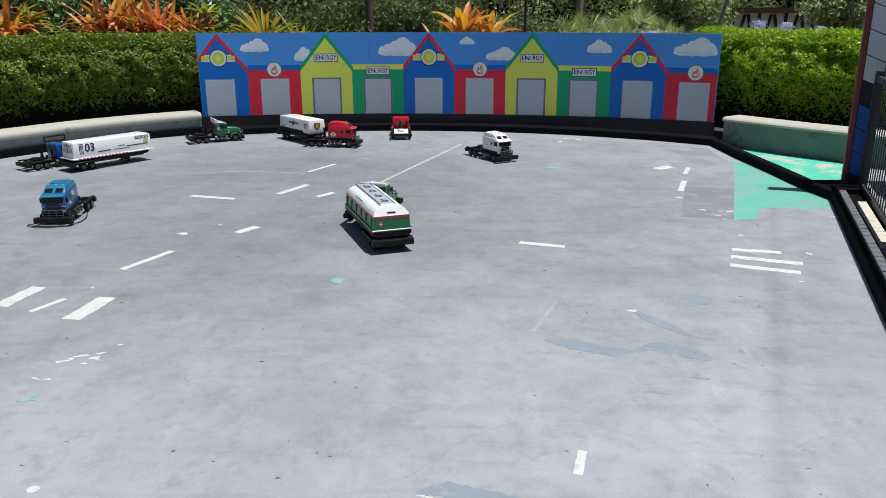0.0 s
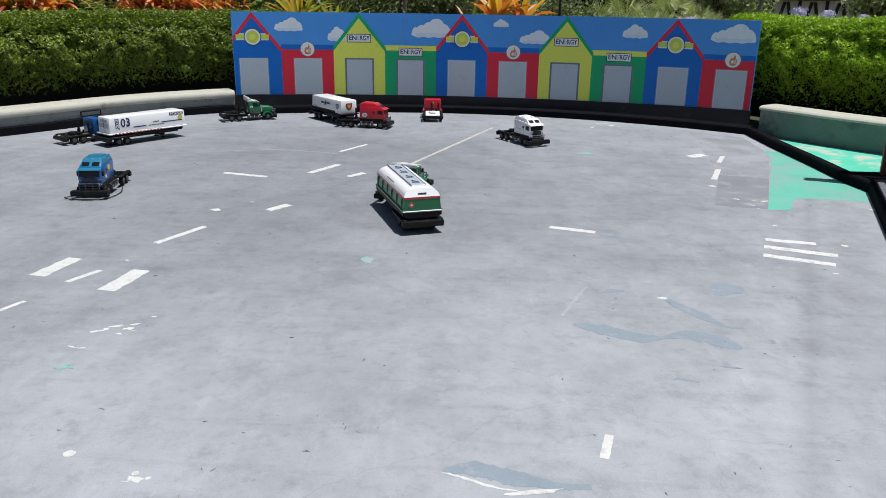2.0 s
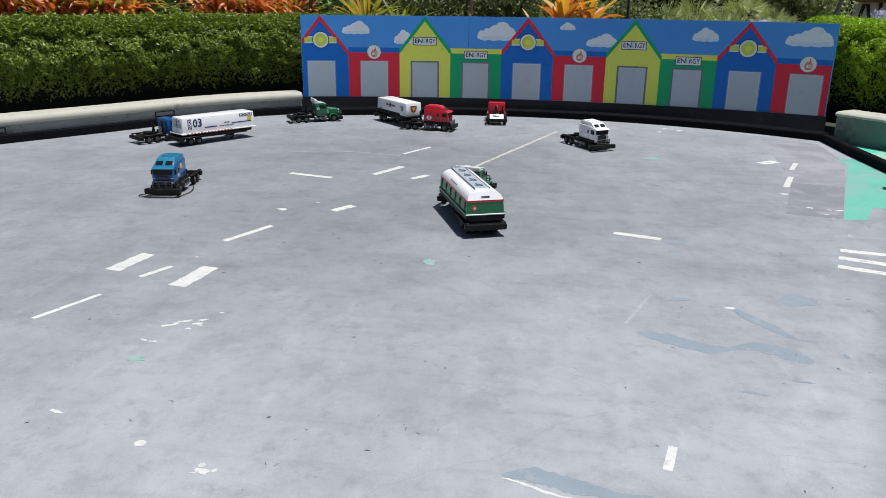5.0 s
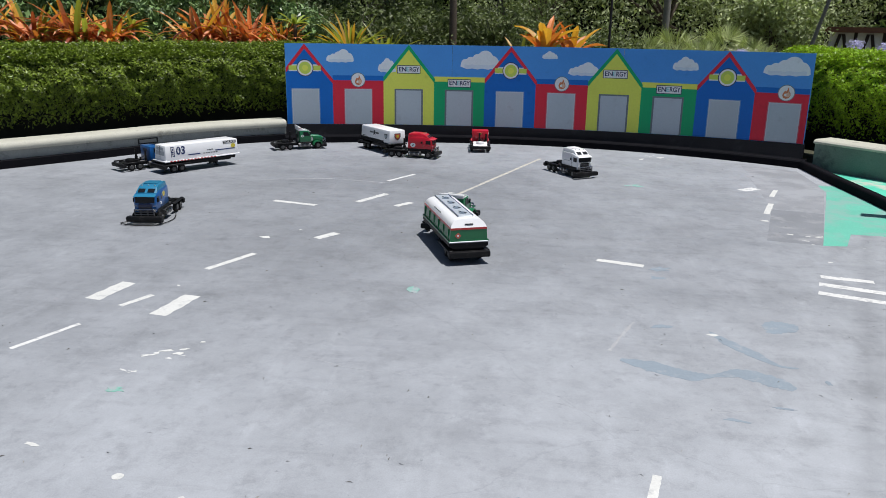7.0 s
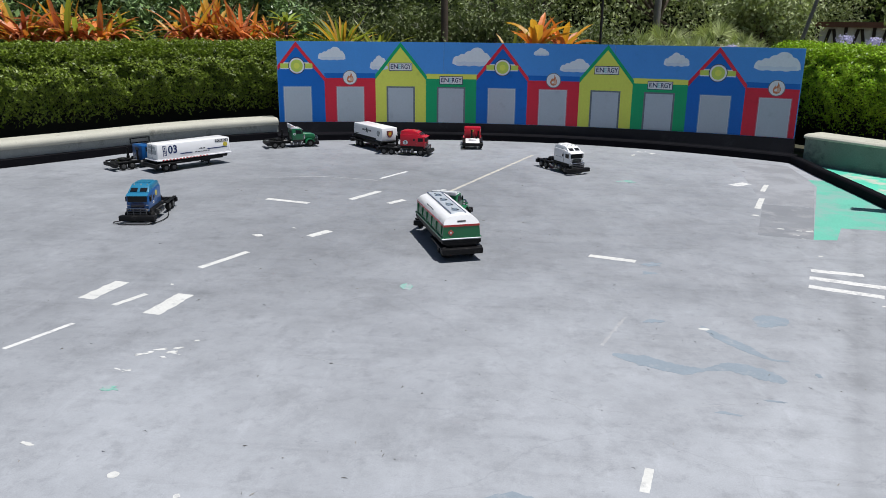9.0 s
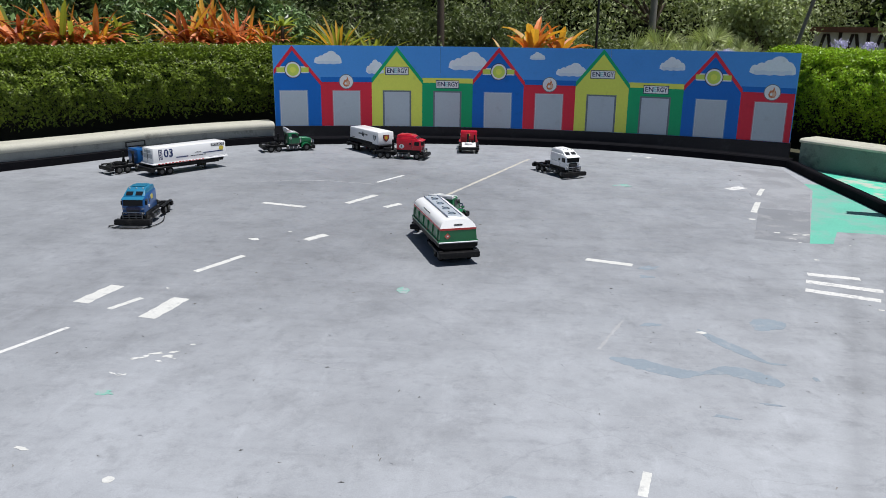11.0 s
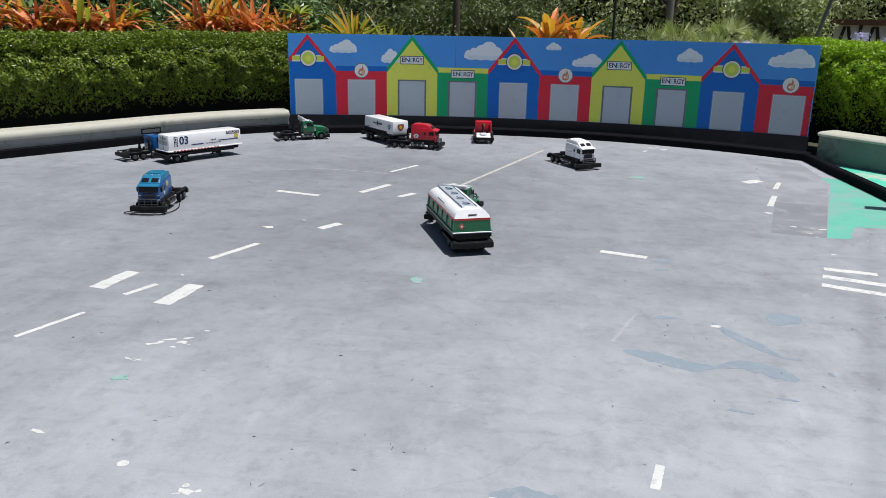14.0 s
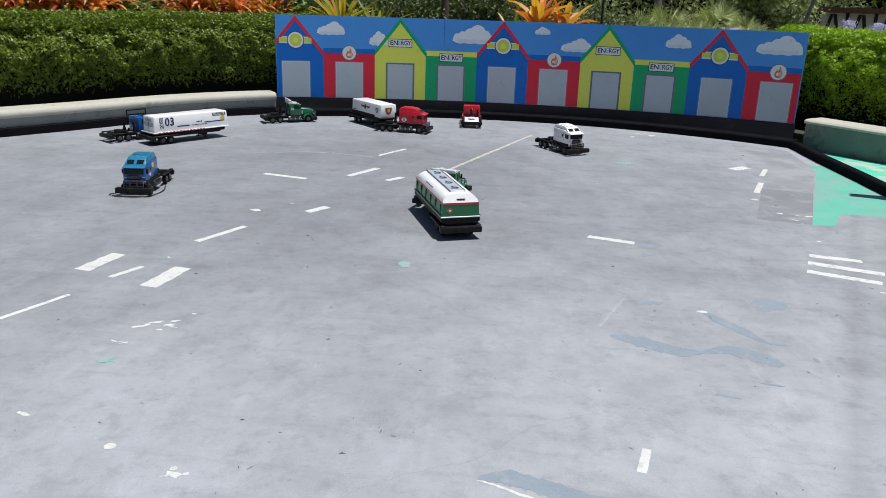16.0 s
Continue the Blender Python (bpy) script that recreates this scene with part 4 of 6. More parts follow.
def cabover(name, m, colour, roof_colour, label, badge=None, group="toy trucks"):
    tr = thing(name, m, label, "toy truck", group)
    chassis(tr, 0.76)
    first = set(tr.children)
    W = 0.100
    prof = [(-0.02, 0.118), (0.325, 0.100), (0.331, 0.19), (0.324, 0.292), (0.300, 0.304), (0.215, 0.330), (-0.018, 0.335)]
    cab = part("cab", prism(bmesh.new(), prof, -W, W, 0.010, 2), colour, tr, smooth=True)
    pod = bmesh.new()
    prism(pod, [(-0.016, 0.325), (0.290, 0.300), (0.284, 0.318), (0.222, 0.372), (0.185, 0.386), (0.05, 0.392), (-0.012, 0.384)], -W + 0.006, W - 0.006, 0.008, 2)
    for v in pod.verts:
        if v.co.z > 0.34:
            v.co.y *= 0.90
    pod = part("roof_pod", pod, roof_colour, tr, "raised sleeper roof", True)
    bm = boxed(0.02, 0.150, -0.060, 0.060, 0.388, 0.398, 0.005)
    part("roof_panel", bm, roof_colour, pod)
    for sg in (-1, 1):
        bm = boxed(-0.012, 0.20, min(sg * (W - 0.018), sg * (W - 0.008)), max(sg * (W - 0.018), sg * (W - 0.008)), 0.334, 0.346, 0.003)
        part("roof_ledge", bm, T_SILVER if colour is T_WHITE else roof_colour, tr)
        part("door_seam", boxed(0.196, 0.199, min(sg * (W - 0.001), sg * (W + 0.0012)), max(sg * (W - 0.001), sg * (W + 0.0012)), 0.12, 0.30), T_INKB, tr)
        part("door_handle", boxed(0.205, 0.222, min(sg * W, sg * (W + 0.004)), max(sg * W, sg * (W + 0.004)), 0.188, 0.194), T_CHROME, tr)
        part("corner_lamp", boxed(0.324, 0.336, min(sg * 0.070, sg * 0.097), max(sg * 0.070, sg * 0.097), 0.176, 0.186, 0.002), T_CHROME, tr, "bright corner lamp")
    part("windscreen", prism(bmesh.new(), [(0.3285, 0.216), (0.3352, 0.216), (0.330, 0.288), (0.321, 0.288)], -W + 0.014, W - 0.014, 0.002, 1), T_GLASS, tr, "black windscreen")
    for sg in (-1, 1):
        a, b = sorted((sg * 0.012, sg * 0.074))
        part("roof_window", prism(bmesh.new(), [(0.280, 0.322), (0.2835, 0.326), (0.245, 0.359), (0.241, 0.355)], a, b, 0.002, 1), T_GLASS, tr)
        a, b = sorted((sg * (W - 0.002), sg * (W + 0.0025)))
        part("side_window", boxed(0.235, 0.305, a, b, 0.215, 0.278, 0.001), T_GLASS, tr)
        part("side_window", boxed(0.165, 0.192, a, b, 0.225, 0.262, 0.001), T_GLASS, tr)
        a, b = sorted((sg * 0.062, sg * 0.098))
        part("headlight", boxed(0.328, 0.338, a, b, 0.122, 0.142, 0.003), T_CHROME, tr, "small grey headlight")
        a, b = sorted((sg * (W + 0.003), sg * (W + 0.016)))
        part("mirror", boxed(0.298, 0.306, a, b, 0.215, 0.268, 0.002), T_BLACK, tr)
        a, b = sorted((sg * (W + 0.001), sg * (W + 0.004)))
        part("side_skirt", boxed(-0.015, 0.315, a, b, 0.080, 0.136, 0.002), T_BLACK, tr)
    bm = boxed(0.328, 0.335, -0.062, 0.062, 0.108, 0.20, 0.002)
    part("grille", bm, T_BLACK if colour is T_WHITE else T_NAVY if colour is T_BLUE else colour, tr)
    bm = bmesh.new()
    for i in range(5):
        box(bm, 0.334, 0.338, -0.055, 0.055, 0.114 + i * 0.016, 0.122 + i * 0.016)
    part("grille_bars", bm, T_INKB, tr)
    part("brow", prism(bmesh.new(), [(0.296, 0.300), (0.345, 0.284), (0.346, 0.290), (0.300, 0.310)], -W + 0.004, W - 0.004, 0.002, 1), roof_colour, tr, "sun visor over the windscreen")
    for y in (-0.06, 0.0, 0.06):
        part("marker_lamp", boxed(0.196, 0.206, y - 0.007, y + 0.007, 0.376, 0.390, 0.002), T_SILVER, tr)
    part("valance", boxed(0.10, 0.334, -W - 0.003, W + 0.003, 0.070, 0.104, 0.006), T_BLACK, tr)
    part("wiper", boxed(0.331, 0.336, -0.05, 0.045, 0.204, 0.209), T_BLACK, tr)
    grille_guard(tr, 0.366, 0.085)
    if badge:
        badge(tr, W)
    squash(tr, first)
    for ob in [c for o in set(tr.children) - first for c in (o, *o.children)]:
        ob.data.transform(Matrix.Translation((-0.022, 0, 0)))
    return tr


def round_badge(tr, x, y, z, r, mat, ink=None, sg=-1):
    bm = bmesh.new()
    bmesh.ops.create_cone(bm, cap_ends=True, segments=24, radius1=r, radius2=r, depth=0.003, matrix=Matrix.Translation((x, y, z)) @ Matrix.Rotation(radians(90), 4, "X"))
    b = part("badge", bm, mat, tr)
    if ink:
        bm = bmesh.new()
        bmesh.ops.create_cone(bm, cap_ends=True, segments=20, radius1=r * 0.62, radius2=r * 0.62, depth=0.005, matrix=Matrix.Translation((x, y, z)) @ Matrix.Rotation(radians(90), 4, "X"))
        part("badge_centre", bm, ink, tr)
    return b


def side_word(tr, text, x, y, z, size, mat, sg, width=0.0, turn=0.0):
    """A word on a side of a truck: sg -1 the right side, 1 the left."""
    me = letters(text, size, width)
    rot = Matrix.Rotation(radians(90), 4, "X")
    m = Matrix.Translation((x, y, z)) @ (Matrix.Identity(4) if sg < 0 else Matrix.Rotation(radians(180), 4, "Z")) @ rot @ Matrix.Rotation(radians(turn), 4, "Z")
    me.transform(m)
    me.materials.append(mat)
    ob = new("lettering", me)
    ob.parent = tr
    return ob


def conventional(name, m, colour, label, deflector=None, ramp=None, badge=None, group="toy trucks"):
    tr = thing(name, m, label, "toy truck", group)
    chassis(tr, 0.76, ramp)
    first = set(tr.children)
    W = 0.120
    part("cab", prism(bmesh.new(), [(-0.005, 0.085), (0.155, 0.085), (0.155, 0.215), (0.125, 0.292), (0.105, 0.302), (-0.005, 0.304)], -W, W, 0.010, 2), colour, tr, smooth=True)
    part("hood", prism(bmesh.new(), [(0.152, 0.10), (0.335, 0.10), (0.345, 0.125), (0.340, 0.178), (0.315, 0.195), (0.152, 0.216)], -0.076, 0.076, 0.014, 3), colour, tr, "long bonnet", True)
    for sg in (-1, 1):
        bm = bmesh.new()
        pts = [(0.255 + 0.072 * math.cos(a), 0.050 + 0.072 * math.sin(a)) for a in np.linspace(radians(15), radians(175), 10)]
        pts += [(0.255 + 0.058 * math.cos(a), 0.050 + 0.058 * math.sin(a)) for a in np.linspace(radians(175), radians(15), 10)]
        a, b = sorted((sg * 0.070, sg * 0.135))
        prism(bm, pts, a, b)
        part("fender", bm, colour, tr, smooth=True)
        a, b = sorted((sg * 0.088, sg * 0.122))
        part("headlight", boxed(0.325, 0.338, a, b, 0.115, 0.14, 0.004), T_CHROME, tr)
        a, b = sorted((sg * (W - 0.002), sg * (W + 0.0025)))
        part("side_window", prism(bmesh.new(), [(0.045, 0.212), (0.138, 0.212), (0.112, 0.275), (0.045, 0.278)], a, b), T_GLASS, tr)
        a, b = sorted((sg * (W + 0.002), sg * (W + 0.016)))
        part("mirror", boxed(0.135, 0.142, a, b, 0.215, 0.262, 0.002), T_BLACK, tr)
    part("windscreen", prism(bmesh.new(), [(0.1545, 0.218), (0.160, 0.218), (0.133, 0.285), (0.127, 0.285)], -W + 0.012, W - 0.012), T_GLASS, tr)
    part("grille", boxed(0.338, 0.350, -0.05, 0.05, 0.105, 0.182, 0.004), T_CHROME, tr, "bright metal grille")
    bm = bmesh.new()
    for y in (-0.036, -0.018, 0.0, 0.018, 0.036):
        box(bm, 0.349, 0.3525, y - 0.003, y + 0.003, 0.112, 0.176)
    part("grille_bars", bm, T_INKB, tr)
    for sg in (-1, 1):
        a, b = sorted((sg * (W - 0.006), sg * (W + 0.003)))
        part("door_seam", boxed(0.036, 0.039, min(sg * (W - 0.001), sg * (W + 0.0015)), max(sg * (W - 0.001), sg * (W + 0.0015)), 0.10, 0.28), T_INKB, tr)
        part("side_skirt", boxed(-0.004, 0.160, a, b, 0.082, 0.112, 0.002), T_BLACK, tr)
        part("air_cleaner", rod(bmesh.new(), (0.172, sg * 0.096, 0.125), (0.172, sg * 0.096, 0.190), 0.017, 12), T_CHROME, tr, "bright round air cleaner", True)
    grille_guard(tr, 0.372, 0.085)
    part("visor", prism(bmesh.new(), [(0.118, 0.298), (0.150, 0.276), (0.152, 0.281), (0.122, 0.306)], -W + 0.006, W - 0.006), deflector or colour, tr, "sun visor")
    part("rear_window", boxed(-0.0085, -0.004, -0.045, 0.045, 0.225, 0.268, 0.001), T_INKB if colour is not T_RED else T_RED, tr)
    if deflector:
        part("roof_deflector", prism(bmesh.new(), [(-0.02, 0.298), (0.110, 0.298), (0.085, 0.310), (0.045, 0.328), (-0.006, 0.374), (-0.022, 0.376)], -W + 0.002, W - 0.002, 0.006, 2), deflector, tr, "white sloping roof fairing", True)
        part("stripe", prism(bmesh.new(), [(-0.018, 0.330), (0.034, 0.332), (0.018, 0.346), (-0.018, 0.346)], -W + 0.002, W - 0.002), T_REDINK, tr)
    if badge:
        badge(tr, W)
    squash(tr, first, 0.085, 0.84)
    bm = bmesh.new()
    rod(bm, (-0.05, -0.085, 0.08), (-0.05, -0.085, 0.225), 0.012)
    part("exhaust_stack", bm, T_BLACK, tr, smooth=True)
    return tr


def trailer_base(tr, L, legs=True):
    h = L / 2
    bm = boxed(-h + 0.01, h - 0.005, -0.055, -0.035, 0.095, 0.135, 0.003)
    box(bm, -h + 0.01, h - 0.005, 0.035, 0.055, 0.095, 0.135, 0.003)
    for i in range(9):
        x = -h + 0.04 + i * (L - 0.1) / 8
        box(bm, x, x + 0.016, -0.125, 0.125, 0.112, 0.133)
    part("frame", bm, T_BLACK, tr)
    part("underbody", boxed(-h + 0.005, h - 0.10, -0.118, 0.118, 0.078, 0.128, 0.01), T_BLACK, tr)
    part("coupling_block", boxed(h - 0.24, h - 0.03, -0.10, 0.10, 0.090, 0.132, 0.006), T_BLACK, tr)
    part("landing_gear_box", boxed(h - 0.335, h - 0.265, -0.075, 0.075, 0.045, 0.13, 0.008), T_BLACK, tr)
    bm = boxed(-h - 0.055, -h + 0.0, -0.165, 0.165, 0.055, 0.105, 0.012, 2)
    for sg in (-1, 1):
        a, b = sorted((sg * 0.12, sg * 0.165))
        box(bm, -h - 0.02, -h + 0.30, a, b, 0.092, 0.110, 0.004)
    part("rear_bumper", bm, T_BLACK, tr, smooth=True)
    for x in (-h + 0.10, -h + 0.205):
        for sg in (-1, 1):
            wheel(tr, x, sg * 0.115)
    for sg in (-1, 1):
        bm = bmesh.new()
        rod(bm, (h - 0.30, sg * 0.08, 0.022), (h - 0.30, sg * 0.08, 0.12), 0.008)
        box(bm, h - 0.325, h - 0.275, min(sg * 0.065, sg * 0.095), max(sg * 0.065, sg * 0.095), 0.018, 0.026)
        part("landing_leg", bm, T_BLACK, tr)


def box_trailer(name, m, L, label, deco, dark_skirt=False):
    tr = thing(name, m, label, "toy trailer", "toy trailers")
    trailer_base(tr, L)
    h = L / 2
    part("deck", boxed(-h - 0.02, h + 0.012, -0.148, 0.148, 0.135, 0.150, 0.004), T_BLACK if dark_skirt else T_WHITE, tr)
    if dark_skirt:
        part("side_skirt", boxed(-h - 0.004, h - 0.16, -0.1355, 0.1355, 0.128, 0.185, 0.006), T_BLACK, tr, "black skirt under the box body")
    part("body", boxed(-h, h, -0.132, 0.132, 0.150, 0.352, 0.012, 2, 0.006, 0.008), T_WHITE, tr, "white box body", True)
    deco(tr, h)
    for ob in tr.children:
        if not ob.name.startswith("wheel"):
            for v in ob.data.vertices:
                v.co.z -= 0.10 * max(0.0, v.co.z - 0.15)
    return tr


def plate(tr, x0, x1, z0, z1, mat, sg=-1, y=0.1335):
    y = y - 0.008 * ((z0 + z1) / 2 - 0.15) / 0.2
    a, b = sorted((sg * (y - 0.004), sg * (y + 0.0012)))
    return part("marking", boxed(x0, x1, a, b, z0, z1), mat, tr)


def end_plate(tr, x, y0, y1, z0, z1, mat):
    return part("marking", boxed(x - 0.002, x + 0.002, y0, y1, z0, z1), mat, tr)


def police_deco(tr, h):
    side_word(tr, "03", -h + 0.200, -0.1325, 0.268, 0.148, T_NAVY, -1, 0.118)
    plate(tr, -h + 0.075, -h + 0.122, 0.186, 0.330, T_NAVY)
    side_word(tr, "POLICE", -h + 0.098, -0.1345, 0.258, 0.046, T_WHITE, -1, 0.132, 90)
    plate(tr, -h + 0.30, -h + 0.46, 0.196, 0.210, T_NAVY)
    plate(tr, h - 0.33, h - 0.05, 0.218, 0.230, T_NAVY)
    plate(tr, h - 0.215, h - 0.03, 0.298, 0.336, T_INKB)
    side_word(tr, "POLICE", h - 0.122, -0.1305, 0.317, 0.042, T_WHITE, -1, 0.165)
    round_badge(tr, h - 0.075, -0.131, 0.262, 0.030, T_YELL)
    for i in range(6):
        plate(tr, -h + 0.50 + i * 0.035, -h + 0.525 + i * 0.035, 0.196, 0.206, T_INKB)
    for i in range(4):
        plate(tr, -h + 0.56 + i * 0.02, -h + 0.575 + i * 0.02, 0.235, 0.244 + 0.006 * (i % 2), T_INKB)
    for i in range(14):
        plate(tr, -h + 0.05 + i * 0.045, -h + 0.075 + i * 0.045, 0.137, 0.149, T_REDINK, -1, 0.1495)
    end_plate(tr, -h + 0.004, -0.075, 0.075, 0.285, 0.325, T_SILVER)
    end_plate(tr, -h + 0.004, -0.10, -0.004, 0.165, 0.275, T_SILVER)
    end_plate(tr, -h + 0.004, 0.004, 0.10, 0.165, 0.275, T_SILVER)
    part("door_seam", boxed(-h - 0.001, -h + 0.006, -0.0015, 0.0015, 0.16, 0.34), T_INKB, tr)


def fire_deco(tr, h):
    for i, w in enumerate((0.02, 0.02, 0.018)):
        plate(tr, -0.14 + i * 0.03, -0.14 + i * 0.03 + w, 0.262, 0.288, T_INKB)
        plate(tr, 0.03 + i * 0.03, 0.03 + i * 0.03 + w, 0.262, 0.288, T_INKB)
    bm = bmesh.new()
    pts = [((0.042 if i % 2 == 0 else 0.018) * math.sin(i * math.pi / 5), (0.042 if i % 2 == 0 else 0.018) * math.cos(i * math.pi / 5)) for i in range(10)]
    prism(bm, [(x - 0.015, z + 0.272) for x, z in pts], -0.134, -0.122)
    part("star_marking", bm, T_INKB, tr)
    plate(tr, -h + 0.05, -h + 0.16, 0.195, 0.203, T_INKB)
    for (y0, mat, k) in ((0, T_INKB, 1.0), (0, T_SIGN, 0.78), (0, T_YELL, 0.4)):
        bm = bmesh.new()
        pts = [(-0.048 * k, 0.282 + 0.04 * (k - 0.4)), (0.048 * k, 0.282 + 0.04 * (k - 0.4)), (0.048 * k, 0.255), (0.028 * k, 0.255 - 0.035 * k), (0, 0.255 - 0.055 * k), (-0.028 * k, 0.255 - 0.035 * k), (-0.048 * k, 0.255)]
        a = [bm.verts.new((h + 0.001 + (1 - k) * 0.004, y, z)) for y, z in pts]
        b = [bm.verts.new((h - 0.006, y, z)) for y, z in pts]
        bm.faces.new(a)
        for i in range(len(pts)):
            bm.faces.new((a[i], a[(i + 1) % 7], b[(i + 1) % 7], b[i]))
        part("shield_marking", bm, mat, tr)
    for (mat, k) in ((T_INKB, 1.0), (T_SILVER, 0.72)):
        bm = bmesh.new()
        prism(bm, [(h - 0.10 + x * k, 0.262 + z * k) for x, z in ((-0.034, 0.03), (0.034, 0.03), (0.034, -0.005), (0.018, -0.035), (0, -0.048), (-0.018, -0.035), (-0.034, -0.005))], -0.1325 - (1 - k) * 0.004, -0.12)
        part("shield_marking", bm, mat, tr)


def placed(x, y, heading):
    return Matrix.Translation((x, y, 0.003)) @ Matrix.Rotation(radians(heading), 4, "Z")


def blue_badge(tr, W):
    round_badge(tr, 0.115, W + 0.0005, 0.27, 0.030, T_YELL)
    round_badge(tr, 0.205, W + 0.0005, 0.185, 0.018, T_WHITE)


def red_badge(tr, W):
    round_badge(tr, 0.055, -W - 0.0005, 0.195, 0.036, T_WHITE)
    side_word(tr, "2", 0.055, -W - 0.0035, 0.195, 0.055, T_INKB, -1)


def white_badge(tr, W):
    for i in range(5):
        part("marking", boxed(0.03 + i * 0.03, 0.05 + i * 0.03, -W - 0.0015, -W + 0.002, 0.205, 0.215), T_SILVER, tr)


def day_badge(tr, W):
    for sg in (-1, 1):
        round_badge(tr, 0.03, sg * (W + 0.0005), 0.245, 0.020, T_WHITE, T_RED)
    bm = bmesh.new()
    bmesh.ops.create_cone(bm, cap_ends=True, segments=20, radius1=0.02, radius2=0.02, depth=0.004, matrix=Matrix.Translation((-0.009, 0, 0.245)) @ Matrix.Rotation(radians(90), 4, "Y"))
    part("badge", bm, T_YELL, tr)


def green_badge(tr, W):
    round_badge(tr, 0.03, -W - 0.0005, 0.21, 0.020, T_WHITE, T_GREEN)


cabover("toy_truck", placed(-3.475, 6.90, -82), T_BLUE, T_CYAN, "blue toy truck cab with light blue roof, no trailer", blue_badge)
cabover("toy_truck", placed(0.47, 9.83, -58), T_WHITE, T_WHITE, "white toy truck cab with black bumper, no trailer", white_badge)
cabover("toy_truck", placed(-1.645, 10.70, -8), T_RED, T_RED, "red toy truck cab coupled to a white trailer", red_badge)
conventional("toy_truck", placed(-0.78, 11.58, 95), T_RED, "red bonneted toy truck with its tail towards the court", ramp=T_WHITE, badge=day_badge)
conventional("toy_truck", placed(-3.38, 11.08, 31), T_GREEN, "dark green bonneted toy truck with white roof fairing", deflector=T_WHITE, badge=green_badge)
conventional("toy_truck", placed(-4.77, 9.24, 55), T_BLUE, "blue bonneted toy truck standing beside a white trailer")
conventional("toy_truck", placed(-0.70, 7.00, 76), T_GREEN, "green toy truck pulling the tank trailer, turned sideways", deflector=T_WHITE)
# the tank trailer's tractor has a low fairing
for ob in bpy.data.objects["toy_truck.006"].children:
    if ob.name.startswith(("roof_deflector", "stripe")):
        for v in ob.data.vertices:
            v.co.z = 0.255 + (v.co.z - 0.255) * 0.55
hh = radians(-49)
box_trailer("box_trailer", placed(-1.90 - 0.38 * math.cos(hh), 10.86 - 0.38 * math.sin(hh), -49), 0.82, "white toy box trailer with shield markings and black skirt", fire_deco, True)
hh = radians(54)
box_trailer("box_trailer", placed(-4.445 + 0.52 * math.cos(hh), 8.92 + 0.52 * math.sin(hh), 54), 1.0, "white toy box trailer with navy lettering", police_deco)

# tank trailer
hh = radians(111)
TL = 0.90
tank = thing("tank_trailer", placed(-0.43 + 0.48 * math.cos(hh), 5.83 + 0.48 * math.sin(hh), 111), "green and white toy tank trailer with red stripe", "toy trailer", "toy trailers")
trailer_base(tank, TL)
h = TL / 2


def tank_section(bm, prof, x0, x1, close=True):
    """A cross-section (y, z) of one side, mirrored and drawn along x."""
    ring = [(-y, z) for y, z in prof] + [(y, z) for y, z in prof[::-1]]
    a = [bm.verts.new((x0, y, z)) for y, z in ring]
    b = [bm.verts.new((x1, y, z)) for y, z in ring]
    bm.faces.new(a)
    bm.faces.new(b)
    n = len(ring)
    for i in range(n):
        j = (i + 1) % n
        bm.faces.new((a[i], a[j], b[j], b[i]))
    return bm


part("body", tank_section(bmesh.new(), [(0.10, 0.128), (0.142, 0.150), (0.150, 0.185), (0.143, 0.268)], -h, h), T_GREEN, tank, "green lower tank", True)
part("red_stripe", tank_section(bmesh.new(), [(0.1445, 0.268), (0.1440, 0.284)], -h - 0.002, h + 0.002), T_REDINK, tank)
part("upper_shell", tank_section(bmesh.new(), [(0.142, 0.284), (0.137, 0.302), (0.120, 0.324), (0.090, 0.339), (0.05, 0.346), (0.0, 0.348)], -h, h), T_WHITE, tank, "white rounded top", True)
for v in bpy.data.objects["upper_shell"].data.vertices:
    v.co.x *= 1 - 0.065 * min(1.0, max(0.0, (v.co.z - 0.284) / 0.05))
bm = boxed(-h - 0.012, h + 0.01, -0.158, 0.158, 0.166, 0.178, 0.004)
part("skirt", bm, T_SILVER, tank)
part("green_skirt", tank_section(bmesh.new(), [(0.12, 0.122), (0.155, 0.138), (0.155, 0.166)], -h - 0.008, h), T_BLACK, tank)
for i in range(6):
    x = -h + 0.05 + i * (TL - 0.11) / 5
    part("rib", boxed(x, x + 0.010, -0.153, -0.138, 0.18, 0.267), T_GREEN, tank)
    part("rib", boxed(x, x + 0.010, 0.138, 0.153, 0.18, 0.267), T_GREEN, tank)
walkway = part("walkway", boxed(-h + 0.10, h - 0.03, -0.060, 0.060, 0.340, 0.353, 0.003), T_WALK, tank, "grey walkway along the top")
bm = bmesh.new()
for sg in (-1, 1):
    box(bm, -h + 0.10, h - 0.03, min(sg * 0.057, sg * 0.061), max(sg * 0.057, sg * 0.061), 0.347, 0.357)
part("walkway_edge", bm, T_NAVY, tank)
for i in range(4):
    bm = bmesh.new()
    bmesh.ops.create_cone(bm, cap_ends=True, segments=20, radius1=0.030, radius2=0.027, depth=0.008, matrix=Matrix.Translation((-h + 0.19 + i * 0.18, 0, 0.356)))
    bmesh.ops.create_cone(bm, cap_ends=True, segments=14, radius1=0.017, radius2=0.015, depth=0.008, matrix=Matrix.Translation((-h + 0.19 + i * 0.18, 0, 0.362)))
    hatch = part("hatch", bm, T_HATCH, tank)
    bm = bmesh.new()
    rod(bm, (-h + 0.155 + i * 0.18, -0.022, 0.362), (-h + 0.225 + i * 0.18, 0.022, 0.362), 0.003, 6)
    part("clamp", bm, T_INKB, hatch)
